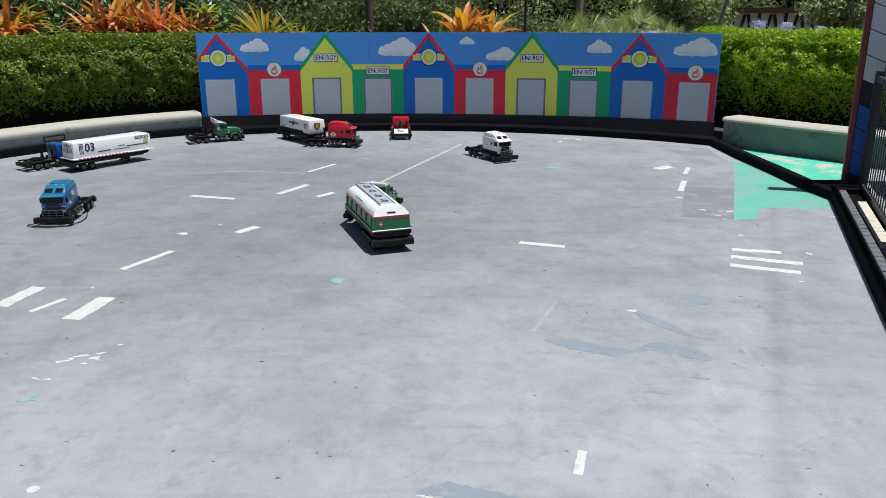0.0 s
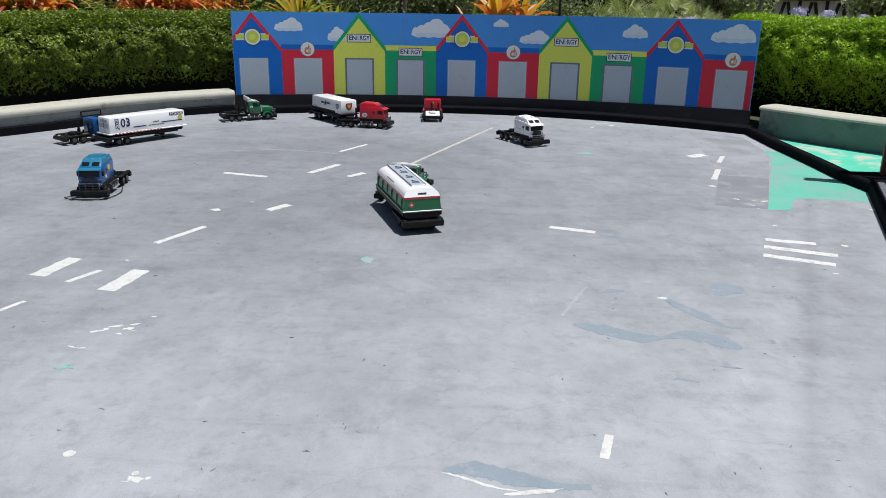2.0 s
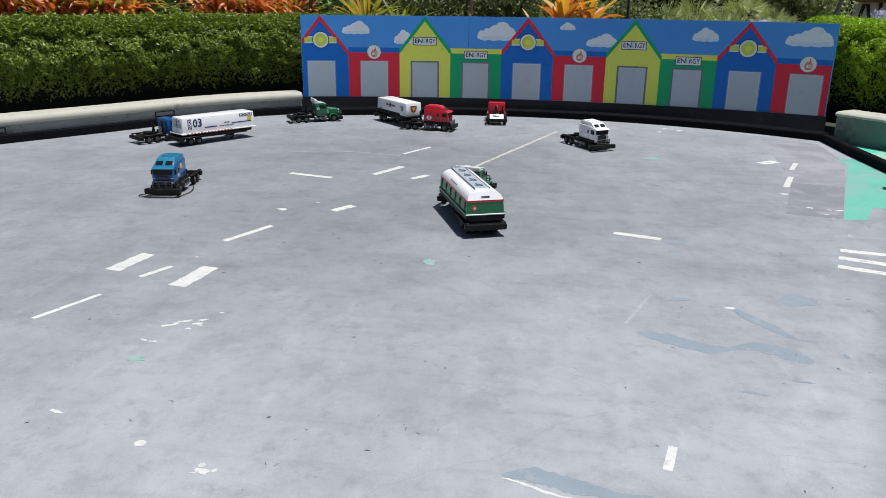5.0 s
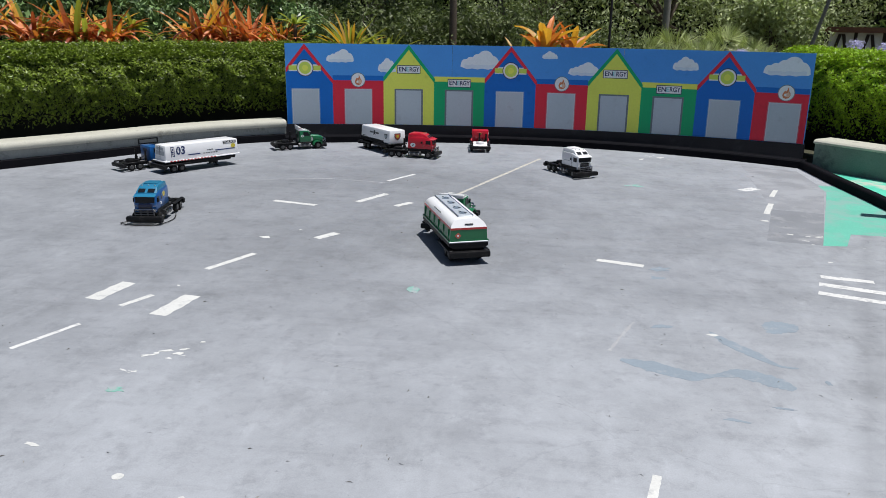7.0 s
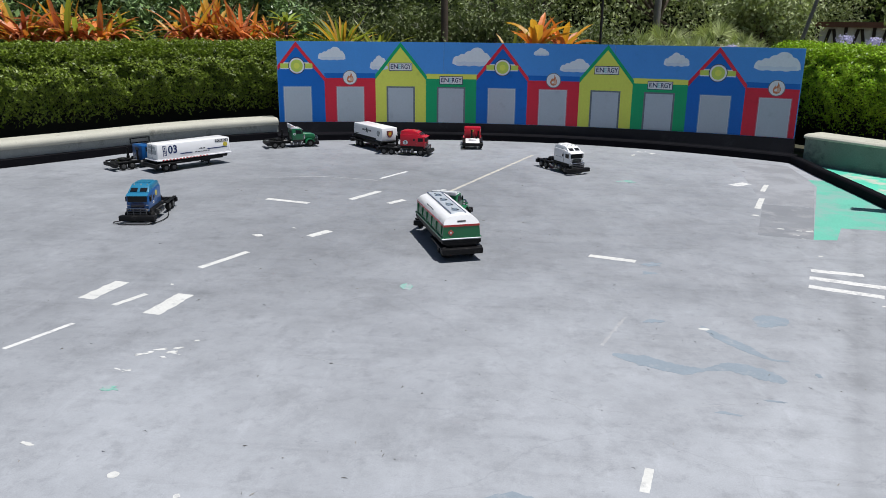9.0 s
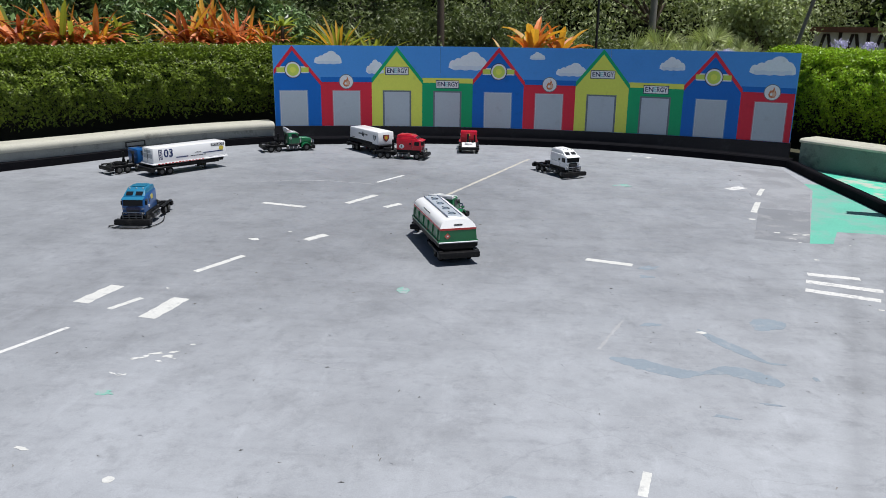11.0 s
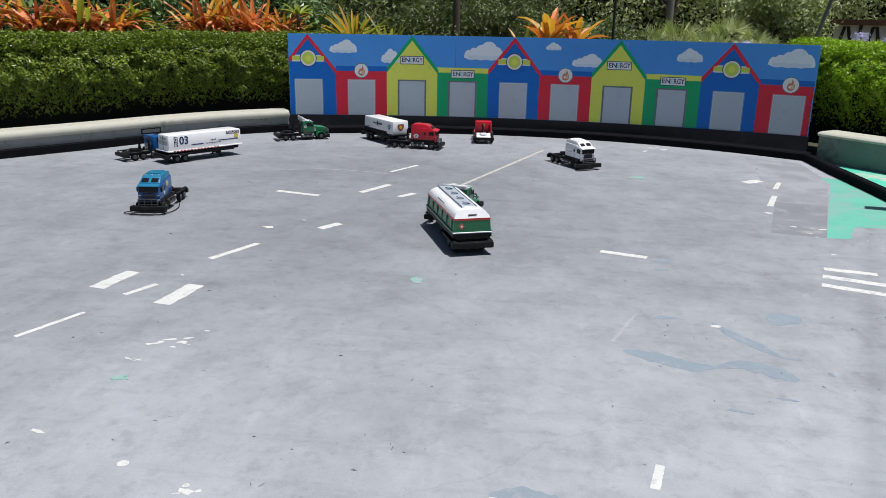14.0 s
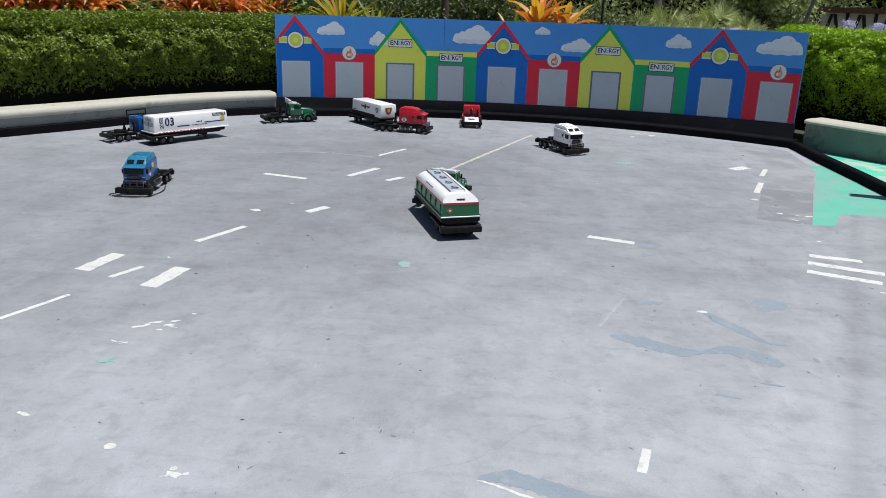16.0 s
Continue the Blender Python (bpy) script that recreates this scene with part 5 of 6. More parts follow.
# diamond placard on the rear, bars for the small lettering
bm = bmesh.new()
a = [bm.verts.new((-h - 0.003, y, z)) for y, z in ((0.085, 0.198), (0.110, 0.223), (0.085, 0.248), (0.060, 0.223))]
b = [bm.verts.new((-h + 0.002, y, z)) for y, z in ((0.085, 0.198), (0.110, 0.223), (0.085, 0.248), (0.060, 0.223))]
bm.faces.new(a)
for i in range(4):
    bm.faces.new((a[i], a[(i + 1) % 4], b[(i + 1) % 4], b[i]))
pl_ = part("placard", bm, T_SIGN, tank, "small red diamond placard")
part("placard_mark", boxed(-h - 0.004, -h, 0.078, 0.092, 0.217, 0.229), T_WHITE, pl_)
bm = bmesh.new()
for sg in (-1, 1):
    for x in (-h + 0.03, h - 0.05):
        rod(bm, (x, sg * 0.125, 0.165), (x, sg * 0.15, 0.165), 0.006, 8)
part("skirt_rail", tank_section(bm, [(0.1560, 0.168), (0.1600, 0.171), (0.1600, 0.184), (0.1560, 0.186)], -h - 0.004, h), T_GREEN, tank, "green rail along the skirt")
part("marking", boxed(-h + 0.006, -h + 0.016, -0.035, 0.03, 0.304, 0.313), T_INKB, tank)
for i in range(5):
    part("marking", boxed(-0.06 + i * 0.045, -0.03 + i * 0.045, 0.1215, 0.1285, 0.306, 0.320), T_INKB, tank)

# loose aerial wire lying round the blue truck
T_WIRE = material("wire_black", (0.01, 0.01, 0.01), 0.6, vary=0.1, scale=20, fine=90)
bm = bmesh.new()
wire = smooth_line([(-3.60, 6.60, 0.012), (-3.65, 6.535, 0.012), (-3.52, 6.485, 0.010), (-3.36, 6.50, 0.010), (-3.27, 6.61, 0.010), (-3.265, 6.80, 0.010), (-3.32, 6.95, 0.02)], 5)
for p, q in zip(wire, wire[1:]):
    rod(bm, p, q, 0.0045, 6)
tagged(part("wire", bm, T_WIRE), "thin black wire looped on the floor round a truck", "wire")

# ---- planting ----
M_LEAF = leaf_material("hedge_leaf", (0.150, 0.205, 0.022), 0.40, 0.8, 0.20, (0.26, 0.40, 0.03))
M_LEAF_R = leaf_material("hedge_leaf_bright", (0.31, 0.47, 0.026), 0.36, 0.65, 0.28, (0.34, 0.54, 0.03))
# near-black rather than twig brown: the hedge's inner shade put into the colour
M_TWIG_SHADE = material("hedge_core", (0.006, 0.008, 0.004), 0.95, vary=0.4, scale=20, fine=80)
M_BROM = leaf_material("bromeliad_orange", (0.72, 0.25, 0.08), 0.4, 0.45, 0.32, (0.85, 0.30, 0.04))
M_RUST = leaf_material("bromeliad_rust", (0.24, 0.055, 0.025), 0.4, 0.4, 0.3, (0.5, 0.12, 0.03))
M_BROMY = leaf_material("bromeliad_yellow", (0.66, 0.38, 0.06), 0.4, 0.4, 0.38, (0.9, 0.5, 0.04))
M_BROMG = leaf_material("bromeliad_green", (0.16, 0.20, 0.03), 0.4, 0.4, 0.4, (0.45, 0.50, 0.05))
M_DARKLEAF = leaf_material("broad_dark_leaf", (0.15, 0.23, 0.085), 0.38, 0.8, 0.15, (0.16, 0.28, 0.08))
M_BUSH = leaf_material("olive_bush_leaf", (0.13, 0.16, 0.065), 0.5, 0.8, 0.3, (0.16, 0.22, 0.05))
M_TREE = leaf_material("tree_leaf", (0.15, 0.19, 0.065), 0.5, 0.75, 0.3, (0.14, 0.22, 0.04))
# brighter copy of the tree leaf: daylight and haze put into its colour
M_TREE_LIT = leaf_material("lit_tree_leaf", (0.42, 0.47, 0.25), 0.5, 0.6, 0.35, (0.30, 0.38, 0.09))
M_PALM = leaf_material("fan_palm_leaf", (0.50, 0.55, 0.27), 0.40, 0.55, 0.35, (0.34, 0.42, 0.10))
M_GRASS = leaf_material("lawn_blade", (0.10, 0.15, 0.035), 0.6, 0.4, 0.3, (0.2, 0.28, 0.05))
M_LILAC = leaf_material("agapanthus_flower", (0.62, 0.60, 0.80), 0.6, 0.25, 0.4, (0.75, 0.72, 0.95))
M_CREAMF = leaf_material("cream_flower", (0.62, 0.62, 0.48), 0.6, 0.25, 0.3, (0.6, 0.6, 0.4))
M_BARK = material("bark", (0.10, 0.075, 0.055), 0.9, vary=0.35, scale=6, fine=50, bump=0.6)
M_BARK_PALE = material("grey_bark", (0.22, 0.21, 0.19), 0.9, vary=0.3, scale=5, fine=40, bump=0.5)
M_POLE = material("dark_pole", (0.02, 0.02, 0.022), 0.5, vary=0.2, scale=6, fine=50)


def leaves(name, pts, normals, length, width, mat, parent=None, seed=0, droop=0.3, fold=0.25):
    """Many small folded leaves, four triangles each, in one mesh."""
    rng = np.random.default_rng(seed)
    n = len(pts)
    P = np.asarray(pts, float)
    N = np.asarray(normals, float) + rng.normal(0, 0.72, (n, 3))
    N /= np.linalg.norm(N, axis=1)[:, None] + 1e-9
    T = rng.normal(0, 1, (n, 3))
    T[:, 2] -= droop
    T -= (T * N).sum(1)[:, None] * N
    T /= np.linalg.norm(T, axis=1)[:, None] + 1e-9
    B = np.cross(N, T)
    s = rng.uniform(0.65, 1.3, (n, 1))
    L, Wd = length * s, width * s
    v = np.stack([P - T * L / 2, P + B * Wd / 2 + N * Wd * fold, P + T * L / 2, P - B * Wd / 2 + N * Wd * fold], 1).reshape(-1, 3)
    i = np.arange(n)[:, None] * 4
    tri = np.concatenate([i + np.array([[0, 2, 1]]), i + np.array([[0, 3, 2]])], 1).reshape(-1, 3)
    me = bpy.data.meshes.new(name)
    me.from_pydata(v.tolist(), [], tri.tolist())
    me.materials.append(mat)
    ob = new(name, me)
    if parent is not None:
        ob.parent = parent
    return tagged(ob, kind="stuff")


def hedge(name, line, thick, z0, z1, mat, count, label, seed, size=0.046, shoulder=0.62, waist=0.56, cut=0.34, bare=1.7):
    """A clipped hedge along a line: twiggy core coloured near-black for the shade inside, with a shell of leaves, lumpy
    and ragged on top.
    """
    hd = thing(name, Matrix.Identity(4), label, "hedge")
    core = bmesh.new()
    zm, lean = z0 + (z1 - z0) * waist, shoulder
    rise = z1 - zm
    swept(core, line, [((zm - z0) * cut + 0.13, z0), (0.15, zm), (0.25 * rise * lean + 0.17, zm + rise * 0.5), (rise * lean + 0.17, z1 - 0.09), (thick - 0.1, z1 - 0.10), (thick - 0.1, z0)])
    part("twig_core", core, M_TWIG_SHADE, hd)
    rng = np.random.default_rng(seed)
    seg = np.array(line)
    d = np.diff(seg, axis=0)
    ln = np.linalg.norm(d, axis=1)
    cum = np.r_[0, np.cumsum(ln)]
    s = rng.uniform(0, cum[-1], count)
    k = np.clip(np.searchsorted(cum, s) - 1, 0, len(ln) - 1)
    f = (s - cum[k]) / ln[k]
    base = seg[k] + d[k] * f[:, None]
    nr = np.stack([-d[k, 1], d[k, 0]], 1) / ln[k][:, None]
    lump = np.array([noise.noise((a * 2.2, seed, 0.0)) for a in s]) * 0.05
    top = rng.uniform(0, 1, count) < thick / (thick + (z1 - z0))
    o = np.where(top, rng.uniform(rise * lean * 0.45, thick, count), np.abs(rng.normal(0, 0.05, count)))
    z = np.where(top, z1 + rng.normal(0, 0.028, count), z0 + (z1 - z0) * rng.uniform(0, 1, count))
    fl = np.array([noise.noise((a * 3.1, b * 3.1, seed)) for a, b in zip(s, z)]) * 0.13 + np.array([noise.noise((a * 7.5, b * 7.5, seed + 9)) for a, b in zip(s, z)]) * 0.10
    o = np.where(top, o, o + fl + (np.maximum(0, z - zm) / rise) ** 2 * rise * lean + np.maximum(0, zm - z) * cut)
    # leaves thin out towards the foot, baring the shade-coloured core
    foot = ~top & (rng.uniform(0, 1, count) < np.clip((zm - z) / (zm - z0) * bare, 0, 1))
    z = z + np.where(top, lump + np.array([noise.noise((a * 5, b * 5, 3.0)) for a, b in zip(s, o)]) * 0.04, 0)
    z = z - np.where(top, np.maximum(0, rise * lean - o) * 0.75, 0)
    pts = np.c_[base + nr * o[:, None], z][~foot]
    nor = np.where(top[:, None], np.array([[0, 0, 1.0]]), np.c_[-nr, 0.05 + 1.9 * np.maximum(0, z - zm) / rise])[~foot]
    leaves("foliage", pts, nor, size, size * 0.55, mat, hd, seed)
    return hd


def offset_line(line, o):
    out = []
    for i, p in enumerate(line):
        a, b = Vector(line[max(i - 1, 0)]), Vector(line[min(i + 1, len(line) - 1)])
        d = (b - a).normalized()
        out.append((p[0] - d.y * o, p[1] + d.x * o))
    return out


hl = offset_line(LEFT_LINE, 0.55)
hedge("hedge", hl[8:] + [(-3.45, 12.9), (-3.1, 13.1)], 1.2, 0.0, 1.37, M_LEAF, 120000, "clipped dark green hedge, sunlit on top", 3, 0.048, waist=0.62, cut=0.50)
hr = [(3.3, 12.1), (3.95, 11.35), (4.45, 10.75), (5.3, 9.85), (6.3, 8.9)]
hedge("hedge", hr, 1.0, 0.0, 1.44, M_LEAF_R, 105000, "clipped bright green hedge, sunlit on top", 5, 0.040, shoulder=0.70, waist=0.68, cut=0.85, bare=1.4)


def blade(bm, base, direction, length, width, lift, curl, n=6):
    """One strap leaf: rises, then arches over."""
    d = Vector((direction[0], direction[1], 0)).normalized()
    sidev = Vector((-d.y, d.x, 0))
    p = Vector(base)
    ang = lift
    prev = None
    for i in range(n + 1):
        t = i / n
        w = width * (0.55 + 0.9 * t) * (1 - t) ** 0.55 * 1.15 if t < 1 else 0.001
        up = Vector((-d.x * math.sin(ang), -d.y * math.sin(ang), math.cos(ang)))
        a, c, b = bm.verts.new(p + sidev * w / 2 + up * w * 0.22), bm.verts.new(p), bm.verts.new(p - sidev * w / 2 + up * w * 0.22)
        if prev:
            bm.faces.new((prev[0], prev[1], c, a))
            bm.faces.new((prev[1], prev[2], b, c))
        prev = (a, c, b)
        p = p + (d * math.cos(ang) + Vector((0, 0, math.sin(ang)))) * length / n
        ang -= curl / n
    return bm


def rosette(name, x, y, z, count, length, width, mats, label, category, seed, lift=(0.5, 1.35)):
    rnd = random.Random(seed)
    pl = thing(name, Matrix.Translation((x, y, z)), label, category)
    groups = [bmesh.new() for _ in mats]
    for i in range(count):
        a = i * 2.39996 + rnd.uniform(-0.3, 0.3)
        k = rnd.random()
        lf = lift[0] + (lift[1] - lift[0]) * k
        blade(groups[rnd.randrange(len(mats))], (0.05 * math.cos(a), 0.05 * math.sin(a), 0), (math.cos(a), math.sin(a)), length * rnd.uniform(0.65, 1.1), width * rnd.uniform(0.8, 1.2), lf, rnd.uniform(0.3, 1.2) * (1.25 - 0.5 * k))
    for g, mm in zip(groups, mats):
        tagged(part("leaves", g, mm, pl), kind="stuff")
    bm = bmesh.new()
    rod(bm, (0, 0, -z - 0.05), (0, 0, 0.06), 0.05, 8, 0.03)
    part("stem", bm, M_BARK, pl)
    return pl


M_SALMON = leaf_material("bromeliad_salmon", (0.66, 0.28, 0.14), 0.4, 0.5, 0.3, (0.7, 0.25, 0.08))
M_SPRIG = leaf_material("light_green_leaf", (0.26, 0.34, 0.05), 0.4, 0.4, 0.35, (0.40, 0.50, 0.05))


def rust_bromeliad(x, y, z, seed, size=1.0, tall=8):
    """A bromeliad clump: a low tangle of rusty arching leaves under a few broad golden upright ones."""
    rnd = random.Random(seed)
    pl = thing("bromeliad", Matrix.Translation((x, y, z)), "rusty bromeliad clump with golden upright leaves", "plant")
    mats = (M_RUST, M_SALMON, M_BROM, M_BROMY, M_BROMG)
    g = [bmesh.new() for _ in mats]
    for i in range(58):
        a = i * 2.39996 + rnd.uniform(-0.5, 0.5)
        off = rnd.uniform(0.0, 0.22) * size
        base = (off * math.cos(a + 1), off * math.sin(a + 1), rnd.uniform(-0.05, 0.05))
        blade(g[rnd.choice((0, 0, 1, 1, 1, 2, 2, 3, 4))], base, (math.cos(a), math.sin(a)), size * rnd.uniform(0.35, 0.85), size * rnd.uniform(0.05, 0.10), rnd.uniform(0.35, 1.25), rnd.uniform(0.5, 2.2), 7)
    for i in range(tall):
        a = rnd.uniform(0, 6.283)
        off = rnd.uniform(0.0, 0.25) * size
        blade(g[rnd.choice((2, 3, 3, 1, 4))], (off * math.cos(a), off * math.sin(a), 0), (math.cos(a), math.sin(a)), size * rnd.uniform(0.55, 0.85), size * rnd.uniform(0.085, 0.125), rnd.uniform(0.8, 1.5), rnd.uniform(-0.1, 0.45), 7)
    for b_, mm in zip(g, mats):
        tagged(part("leaves", b_, mm, pl), kind="stuff")
    bm = bmesh.new()
    rod(bm, (0, 0, -z - 0.05), (0, 0, 0.06), 0.05, 8, 0.03)
    part("stem", bm, M_BARK, pl)
    return pl


def arching_frond(x, y, z, heading, length, seed):
    """A feathered frond: an arching midrib with narrow leaflets on both sides."""
    rnd = random.Random(seed)
    pl = thing("palm_frond_plant", Matrix.Translation((x, y, z)) @ Matrix.Rotation(heading, 4, "Z"), "arching yellow-green feathered frond over the hedge", "plant")
    rib, lf = bmesh.new(), bmesh.new()
    p, ang = Vector((0, 0, 0)), 1.0
    for i in range(16):
        q = p + Vector((math.cos(ang), 0, math.sin(ang))) * length / 16
        rod(rib, p, q, 0.008, 6)
        for sg in (-1, 1):
            w = 0.22 * (1 - (i / 16 - 0.35) ** 2 * 1.6)
            tip = q + Vector((0.10, sg * w, rnd.uniform(-0.05, 0.03)))
            mid = (q + tip) / 2
            lf.faces.new([lf.verts.new(v) for v in (q, mid + Vector((0.016, 0, 0.006)), tip, mid - Vector((0.016, 0, 0)))])
        p, ang = q, ang - 0.13
    part("midrib", rib, M_BROMG, pl)
    tagged(part("leaflets", lf, M_SPRIG, pl), kind="stuff")
    part("stem", rod(bmesh.new(), (0, 0, -z - 0.05), (0, 0, 0.02), 0.025, 8), M_BARK, pl)


for x, y, z, sd, sz in ((-8.3, 11.25, 1.36, 3, 1.0), (-7.75, 11.75, 1.36, 1, 1.0), (-7.25, 12.05, 1.38, 2, 1.05), (-6.85, 12.3, 1.34, 8, 0.9), (-5.65, 13.0, 1.36, 4, 0.95), (-5.30, 13.2, 1.40, 5, 1.0), (-4.9, 13.45, 1.36, 6, 0.95), (-4.45, 13.75, 1.32, 9, 0.7), (-9.0, 10.5, 1.34, 10, 1.0)):
    rust_bromeliad(x, y, z + 0.02, sd, sz * 1.08)
arching_frond(-7.6, 11.55, 1.42, 0.5, 0.75, 5)
arching_frond(-6.05, 12.6, 1.36, 2.6, 0.7, 6)
for x, y, z, sd in ((-6.52, 12.55, 1.62, 71), (-6.62, 12.6, 1.42, 72), (-4.18, 13.7, 1.72, 73), (-4.2, 13.8, 1.42, 74), (-6.0, 13.1, 1.36, 75)):
    rosette("leafy_shrub", x, y, z, 15, 0.30, 0.085, [M_SPRIG, M_BROMG], "light green broad-leaved sprig above the hedge", "plant", sd, (0.1, 1.2))
rosette("bromeliad", 0.12, 14.9, 1.25, 17, 0.85, 0.21, [M_BROMY, M_BROM], "golden orange bromeliad with broad upright leaves", "plant", 21, (0.8, 1.45))
rosette("bromeliad", 0.62, 15.1, 1.18, 15, 0.75, 0.19, [M_BROM, M_BROMY], "golden orange bromeliad with broad upright leaves", "plant", 22, (0.7, 1.4))
rosette("bromeliad", -0.35, 15.2, 1.0, 14, 0.8, 0.10, [M_BROMG, M_BROMY], "yellowish green bromeliad with upright leaves", "plant", 23, (0.7, 1.4))
rosette("bromeliad", -3.35, 14.3, 1.12, 34, 0.95, 0.075, [M_BROMG, M_BROMG, M_BROMY], "green and gold strap-leaved bromeliad", "plant", 24, (0.7, 1.4))
rosette("bromeliad", -2.75, 14.5, 1.0, 24, 0.9, 0.07, [M_BROMG], "green bromeliad with strap leaves", "plant", 25, (0.7, 1.4))


def crown(name, center, radii, count, size, mat, label, category, seed, trunk=0.0, clumps=26, lean=(0, 0)):
    """A shrub or tree: tapered trunk with limbs, leaves gathered in uneven clumps."""
    rng = np.random.default_rng(seed)
    tr = thing(name, Matrix.Translation((center[0], center[1], -0.05)), label, category)
    c = np.array([lean[0], lean[1], center[2]])
    dirs = rng.normal(0, 1, (clumps, 3))
    dirs /= np.linalg.norm(dirs, axis=1)[:, None]
    cl = c + dirs * np.array(radii) * rng.uniform(0.35, 1.0, (clumps, 1))
    cl[:, 2] = np.maximum(cl[:, 2], 0.15)
    which = rng.integers(0, clumps, count)
    off = rng.normal(0, 1, (count, 3))
    off /= np.linalg.norm(off, axis=1)[:, None]
    r = np.array(radii).mean() * 0.42 * rng.uniform(0.35, 1.0, (count, 1)) * (0.6 + 0.8 * rng.random(clumps))[which][:, None]
    pts = cl[which] + off * r
    pts[:, 2] = np.maximum(pts[:, 2], 0.06)
    leaves("crown", pts, off + np.array([0, 0, 0.5]), size, size * 0.45, mat, tr, seed)
    bm = bmesh.new()
    tr_r = trunk or 0.05
    rod(bm, (0, 0, 0), (lean[0] * 0.6, lean[1] * 0.6, center[2] * 0.8), tr_r, 9, tr_r * 0.65)
    for p in cl[:: max(1, clumps // 9)]:
        rod(bm, (lean[0] * 0.5, lean[1] * 0.5, center[2] * 0.55), tuple(p), tr_r * 0.45, 6, tr_r * 0.12)
    part("trunk", bm, M_BARK, tr)
    return tr


def fan_palm(x, y, z, s, seed):
    rnd = random.Random(seed)
    pl = thing("fan_palm", Matrix.Translation((x, y, -0.05)), "low fan palm with grey-green pleated leaves", "palm", "fan palms")
    bm = bmesh.new()
    for i in range(30):
        a, el = rnd.uniform(0, 6.283), rnd.uniform(-0.2, 1.4)
        d = Vector((math.cos(a) * math.cos(el), math.sin(a) * math.cos(el), math.sin(el)))
        hub = Vector((0, 0, z)) + d * s * rnd.uniform(0.35, 0.6)
        u = d.orthogonal().normalized()
        v = d.cross(u)
        for j in range(13):
            q = (j / 12 - 0.5) * 2.6
            tip = hub + (d * math.cos(q) + (u * math.cos(a) + v * math.sin(a)) * math.sin(q)) * s * 0.55 + Vector((0, 0, -0.10 * s * abs(q)))
            w = (v * math.cos(a) - u * math.sin(a)) * 0.018 * s + d * 0.012
            mid = (hub + tip) / 2
            a1, a2, a3, a4 = bm.verts.new(hub), bm.verts.new(mid + w), bm.verts.new(tip), bm.verts.new(mid - w)
            bm.faces.new((a1, a2, a3, a4))
    tagged(part("fronds", bm, M_PALM, pl), kind="stuff")
    bm = bmesh.new()
    rod(bm, (0, 0, 0), (0, 0, z), 0.09 * s, 9, 0.07 * s)
    part("trunk", bm, M_BARK, pl)
    return pl


# dark broad-leaved shrubs behind the left hedge
for i, (x, y, zc, rr, sd) in enumerate(((-9.6, 13.0, 1.5, 1.3, 31), (-8.2, 14.2, 1.6, 1.2, 32), (-6.6, 14.6, 1.6, 1.2, 33), (-5.0, 15.2, 1.5, 1.1, 34), (-11.0, 11.5, 1.5, 1.3, 35))):
    crown("shrub", (x, y, zc), (rr, rr * 0.7, rr * 0.8), 3600, 0.14, M_DARKLEAF, "dark broad-leaved shrub standing in shade", "shrub", sd, 0.05, 16)
# olive-green bushes in the middle
for x, y, zc, rr, sd in ((-3.6, 16.2, 1.4, 1.2, 41), (-2.2, 16.8, 1.4, 1.2, 42), (-1.0, 17.2, 1.3, 1.1, 43), (-2.9, 18.6, 1.6, 1.5, 44), (-0.6, 19.0, 1.6, 1.4, 45), (-4.9, 17.0, 1.6, 1.3, 47), (-6.6, 17.0, 1.8, 1.5, 48), (1.6, 18.6, 1.1, 1.0, 46)):
    crown("shrub", (x, y, zc), (rr, rr * 0.8, rr * 0.75), 5200, 0.10, M_BUSH, "grey-green shrub with fine leaves", "shrub", sd, 0.04, 26)
for x, y, z, s, sd in ((1.9, 20.5, 0.75, 1.1, 51), (3.1, 20.0, 0.6, 1.1, 52), (4.3, 21.0, 0.7, 1.1, 53), (5.3, 20.2, 0.6, 1.0, 54), (6.4, 21.2, 0.6, 1.0, 55), (0.9, 21.5, 0.9, 1.2, 56), (3.7, 23.0, 0.9, 1.2, 57), (2.6, 17.6, 0.35, 0.7, 58), (2.5, 19.2, 0.85, 1.0, 59), (3.6, 18.8, 0.75, 0.9, 60), (4.5, 19.2, 0.7, 0.9, 151), (1.5, 19.0, 0.8, 1.0, 152), (5.0, 22.5, 1.0, 1.2, 153), (6.0, 19.6, 0.6, 0.8, 154)):
    fan_palm(x, y, z + 0.1, s * 0.72, sd)
    fan_palm(x + 0.55, y - 0.5, z - 0.05, s * 0.6, sd + 200)
# trees from the middle rightwards take the leaf colour with light painted in
for x, y, zc, rr, sd in ((-14, 20, 3.0, 3.2, 61), (-9, 22, 3.2, 3.2, 62), (-4.5, 24, 3.2, 3.0, 63), (0, 27, 3.2, 3.2, 64), (4.5, 30, 3.4, 3.4, 65), (8, 31, 3.4, 2.6, 66), (13.0, 41, 4.4, 3.4, 67), (24, 50, 5.0, 4.0, 68), (30, 36, 4.0, 4.0, 69), (7.0, 25.5, 2.0, 1.4, 71), (-19, 16, 3, 3, 72), (20.5, 27, 3.0, 2.2, 73), (11.6, 25, 2.0, 1.15, 74)):
    crown("tree", (x, y, zc), (rr, rr * 0.8, rr * 0.9), 7000, 0.17, M_TREE_LIT if x > -1 else M_TREE, "leafy green tree in the garden behind", "tree", sd, 0.16, 34)
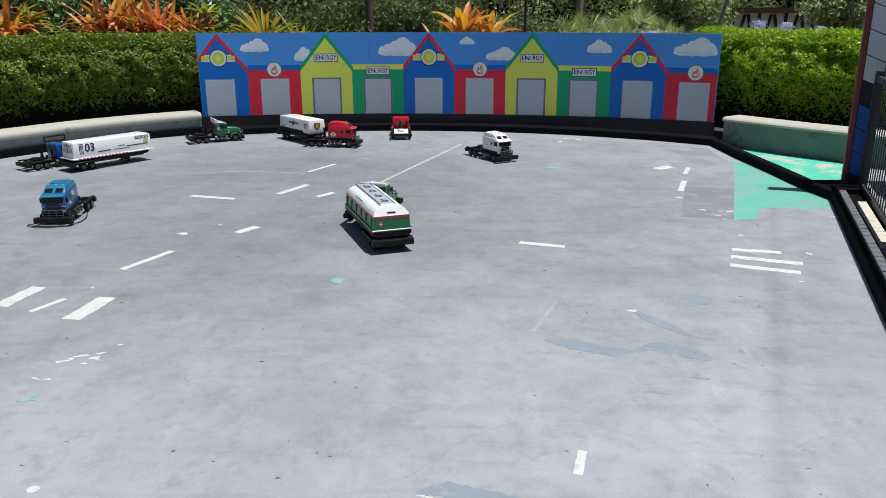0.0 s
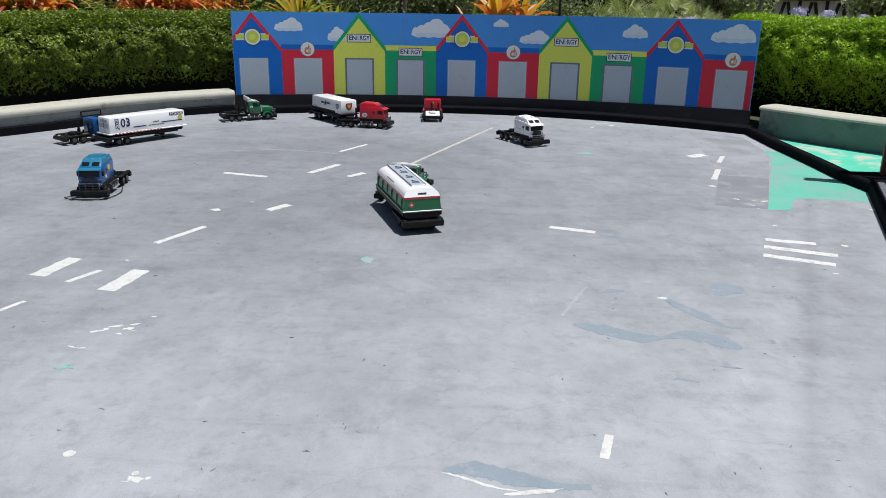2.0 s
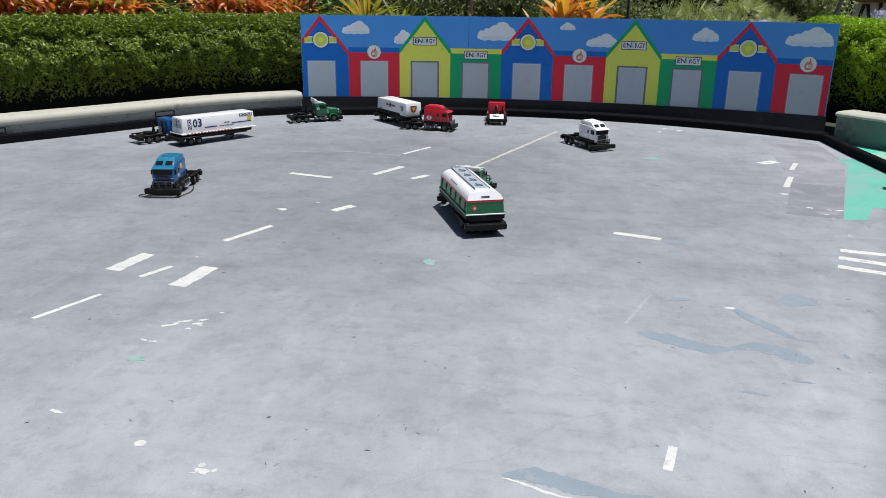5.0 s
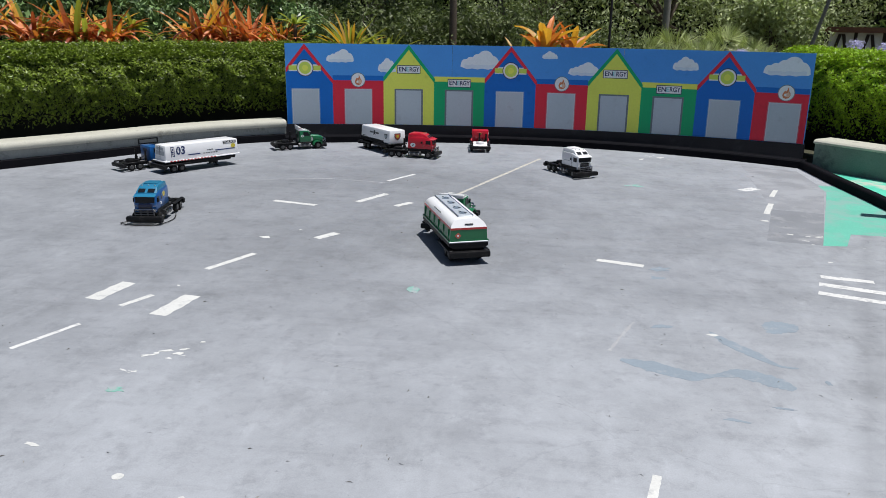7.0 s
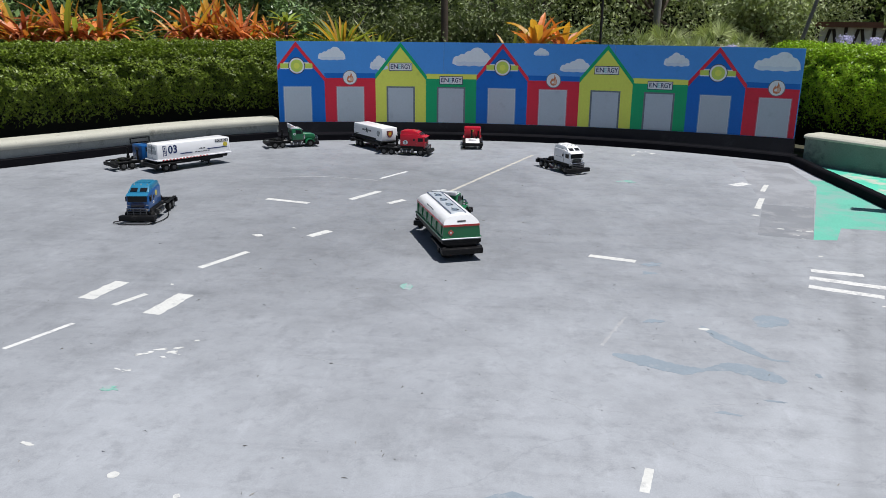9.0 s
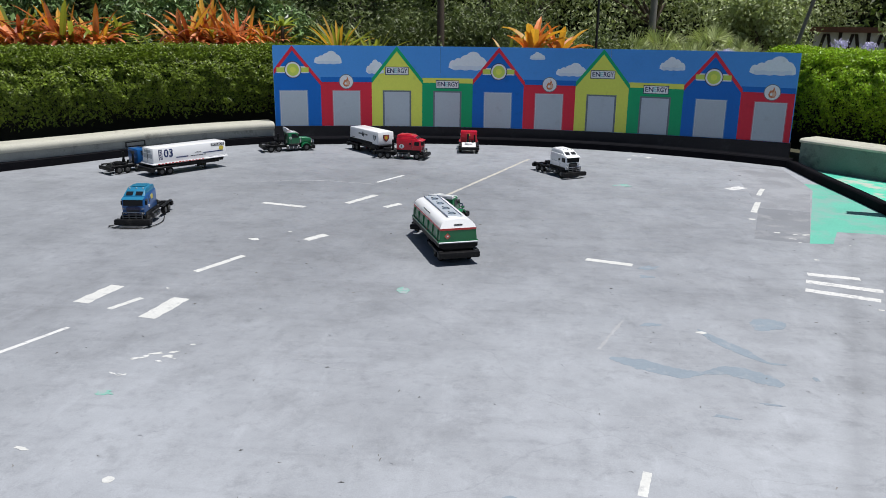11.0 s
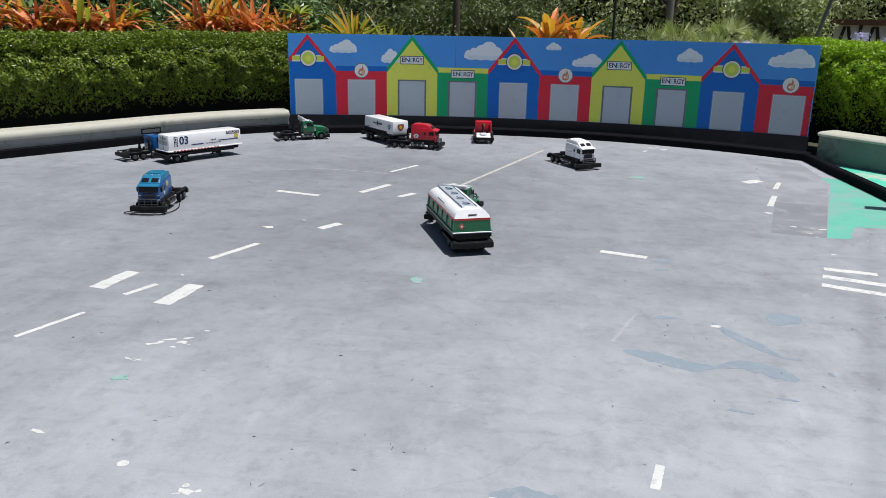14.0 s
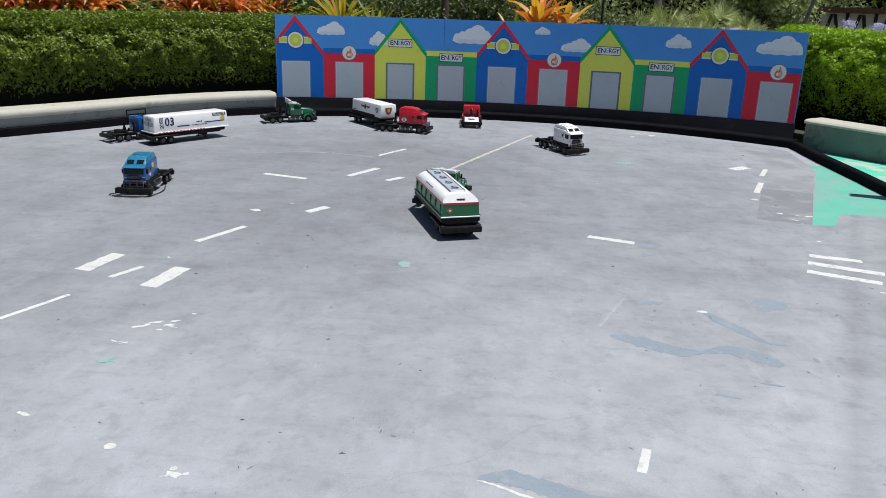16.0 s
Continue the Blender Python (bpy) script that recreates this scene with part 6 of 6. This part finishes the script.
# extra crowns above the view, added to throw shade on the shrubs
for x, y, zc, rr, sd in ((-10.5, 17.2, 4.6, 2.0, 91), (-7.2, 17.6, 4.6, 1.9, 92), (-3.8, 18.2, 4.8, 1.8, 93), (-13.5, 15.5, 4.6, 2.0, 94), (-0.9, 19.0, 5.0, 1.8, 95)):
    crown("tree", (x, y, zc), (rr, rr * 0.85, rr * 0.5), 3200, 0.20, M_TREE, "unseen tree with a wide crown, added to cast shade", "tree", sd, 0.12, 30)
for i in range(9):
    x = -34 + i * 9.5
    crown("tree", (x, 48 + 4 * math.sin(i * 2.1), 5.0), (6, 4, 5.5), 6000, 0.40, M_TREE, "distant dark green tree", "tree", 80 + i, 0.3, 34)
wood = hedge("woodland", [(-34, 17), (-20, 25), (-8, 31), (6, 36), (18, 44), (40, 40)], 3.0, 0.0, 5.5, M_TREE, 30000, "dense dark green wood closing the garden", 77, 0.34, 0.15)
tagged(wood, category="trees")
bm = bmesh.new()
rod(bm, (5.75, 19.2, -0.05), (6.45, 19.05, 2.9), 0.05, 10, 0.035)
lt = thing("tree", Matrix.Identity(4), "leaning grey tree trunk behind the mural", "tree")
part("trunk", bm, M_BARK_PALE, lt, smooth=True)
bm = bmesh.new()
rod(bm, (3.7, 25.0, -0.05), (3.75, 25.0, 4.5), 0.12, 10, 0.09)
lt = thing("tree", Matrix.Identity(4), "upright grey tree trunk among the palms", "tree")
part("trunk", bm, M_BARK_PALE, lt, smooth=True)
# trunk and pole
bm = bmesh.new()
rod(bm, (-1.68, 16.0, -0.05), (-1.70, 16.05, 3.4), 0.085, 12, 0.065)
tt = thing("tree", Matrix.Identity(4), "slim tree with a bare dark trunk", "tree")
part("trunk", bm, M_BARK, tt, smooth=True)
bm = bmesh.new()
rod(bm, (1.36, 16.05, -0.05), (1.36, 16.05, 3.2), 0.024, 10)
tagged(part("pole", bm, M_POLE, None, smooth=True), "thin black upright pole", "pole")
# lilac and cream flower heads above the right hedge
for i, (x, y, z, r) in enumerate(((4.79, 13.0, 1.59, 0.13), (5.22, 13.0, 1.56, 0.12), (5.85, 13.2, 1.52, 0.08), (3.5, 14.6, 1.40, 0.11), (6.4, 12.4, 1.52, 0.09))):
    fl = thing("agapanthus", Matrix.Translation((x, y, -0.05)), "lilac agapanthus flower head on a tall stem", "flower", "agapanthus")
    rng = np.random.default_rng(100 + i)
    d = rng.normal(0, 1, (230, 3))
    d /= np.linalg.norm(d, axis=1)[:, None]
    leaves("petals", d * np.array([r * 1.15, r * 1.15, r * 0.7]) * rng.uniform(0.35, 1, (230, 1)) + np.array([0, 0, z]), d, 0.035, 0.02, M_LILAC, fl, 100 + i)
    bm = bmesh.new()
    rod(bm, (0, 0, 0), (0, 0, z), 0.008, 6)
    part("stalk", bm, M_BROMG, fl)
for i, (x, y, z) in enumerate(((3.9, 17.0, 1.22), (3.0, 17.2, 1.2), (4.9, 17.5, 1.2))):
    rng = np.random.default_rng(120 + i)
    crown("flowering_shrub", (x, y, 0.9), (0.55, 0.45, 0.42), 900, 0.09, M_CREAMF if i % 2 == 0 else M_PALM, "shrub with cream flower spikes", "shrub", 120 + i, 0.03, 14)

# half-timbered building far behind
M_RENDER = material("white_render", (0.85, 0.83, 0.80), 0.8, vary=0.08, scale=2, fine=20)
M_TIMBER = material("dark_timber", (0.035, 0.022, 0.018), 0.7, vary=0.2, scale=3, fine=30)
M_ROOF = material("brown_roof", (0.20, 0.09, 0.055), 0.8, vary=0.2, scale=3, fine=30)
house = thing("timbered_building", Matrix.Translation((11.1, 33.3, -0.05)) @ Matrix.Rotation(radians(-18), 4, "Z"), "long low white building with dark timber braces", "building")
part("wall", boxed(0, 9.0, 0, 3.0, 0, 1.66), M_RENDER, house)
part("roof", prism(bmesh.new(), [(-0.2, 1.66), (9.2, 1.66), (9.2, 1.86), (-0.2, 1.86)], -0.3, 3.3), M_ROOF, house)
for i in range(10):
    bm = boxed(i * 0.98, i * 0.98 + 0.12, -0.05, 0.0, 0, 1.66)
    prism(bm, [(i * 0.98 + 0.1, 0.1), (i * 0.98 + 0.22, 0.1), (i * 0.98 + 0.55, 1.6), (i * 0.98 + 0.43, 1.6)], -0.04, 0.0)
    prism(bm, [(i * 0.98 + 0.98, 0.1), (i * 0.98 + 0.86, 0.1), (i * 0.98 + 0.55, 1.6), (i * 0.98 + 0.67, 1.6)], -0.045, 0.0)
    part("timber", bm, M_TIMBER, house)
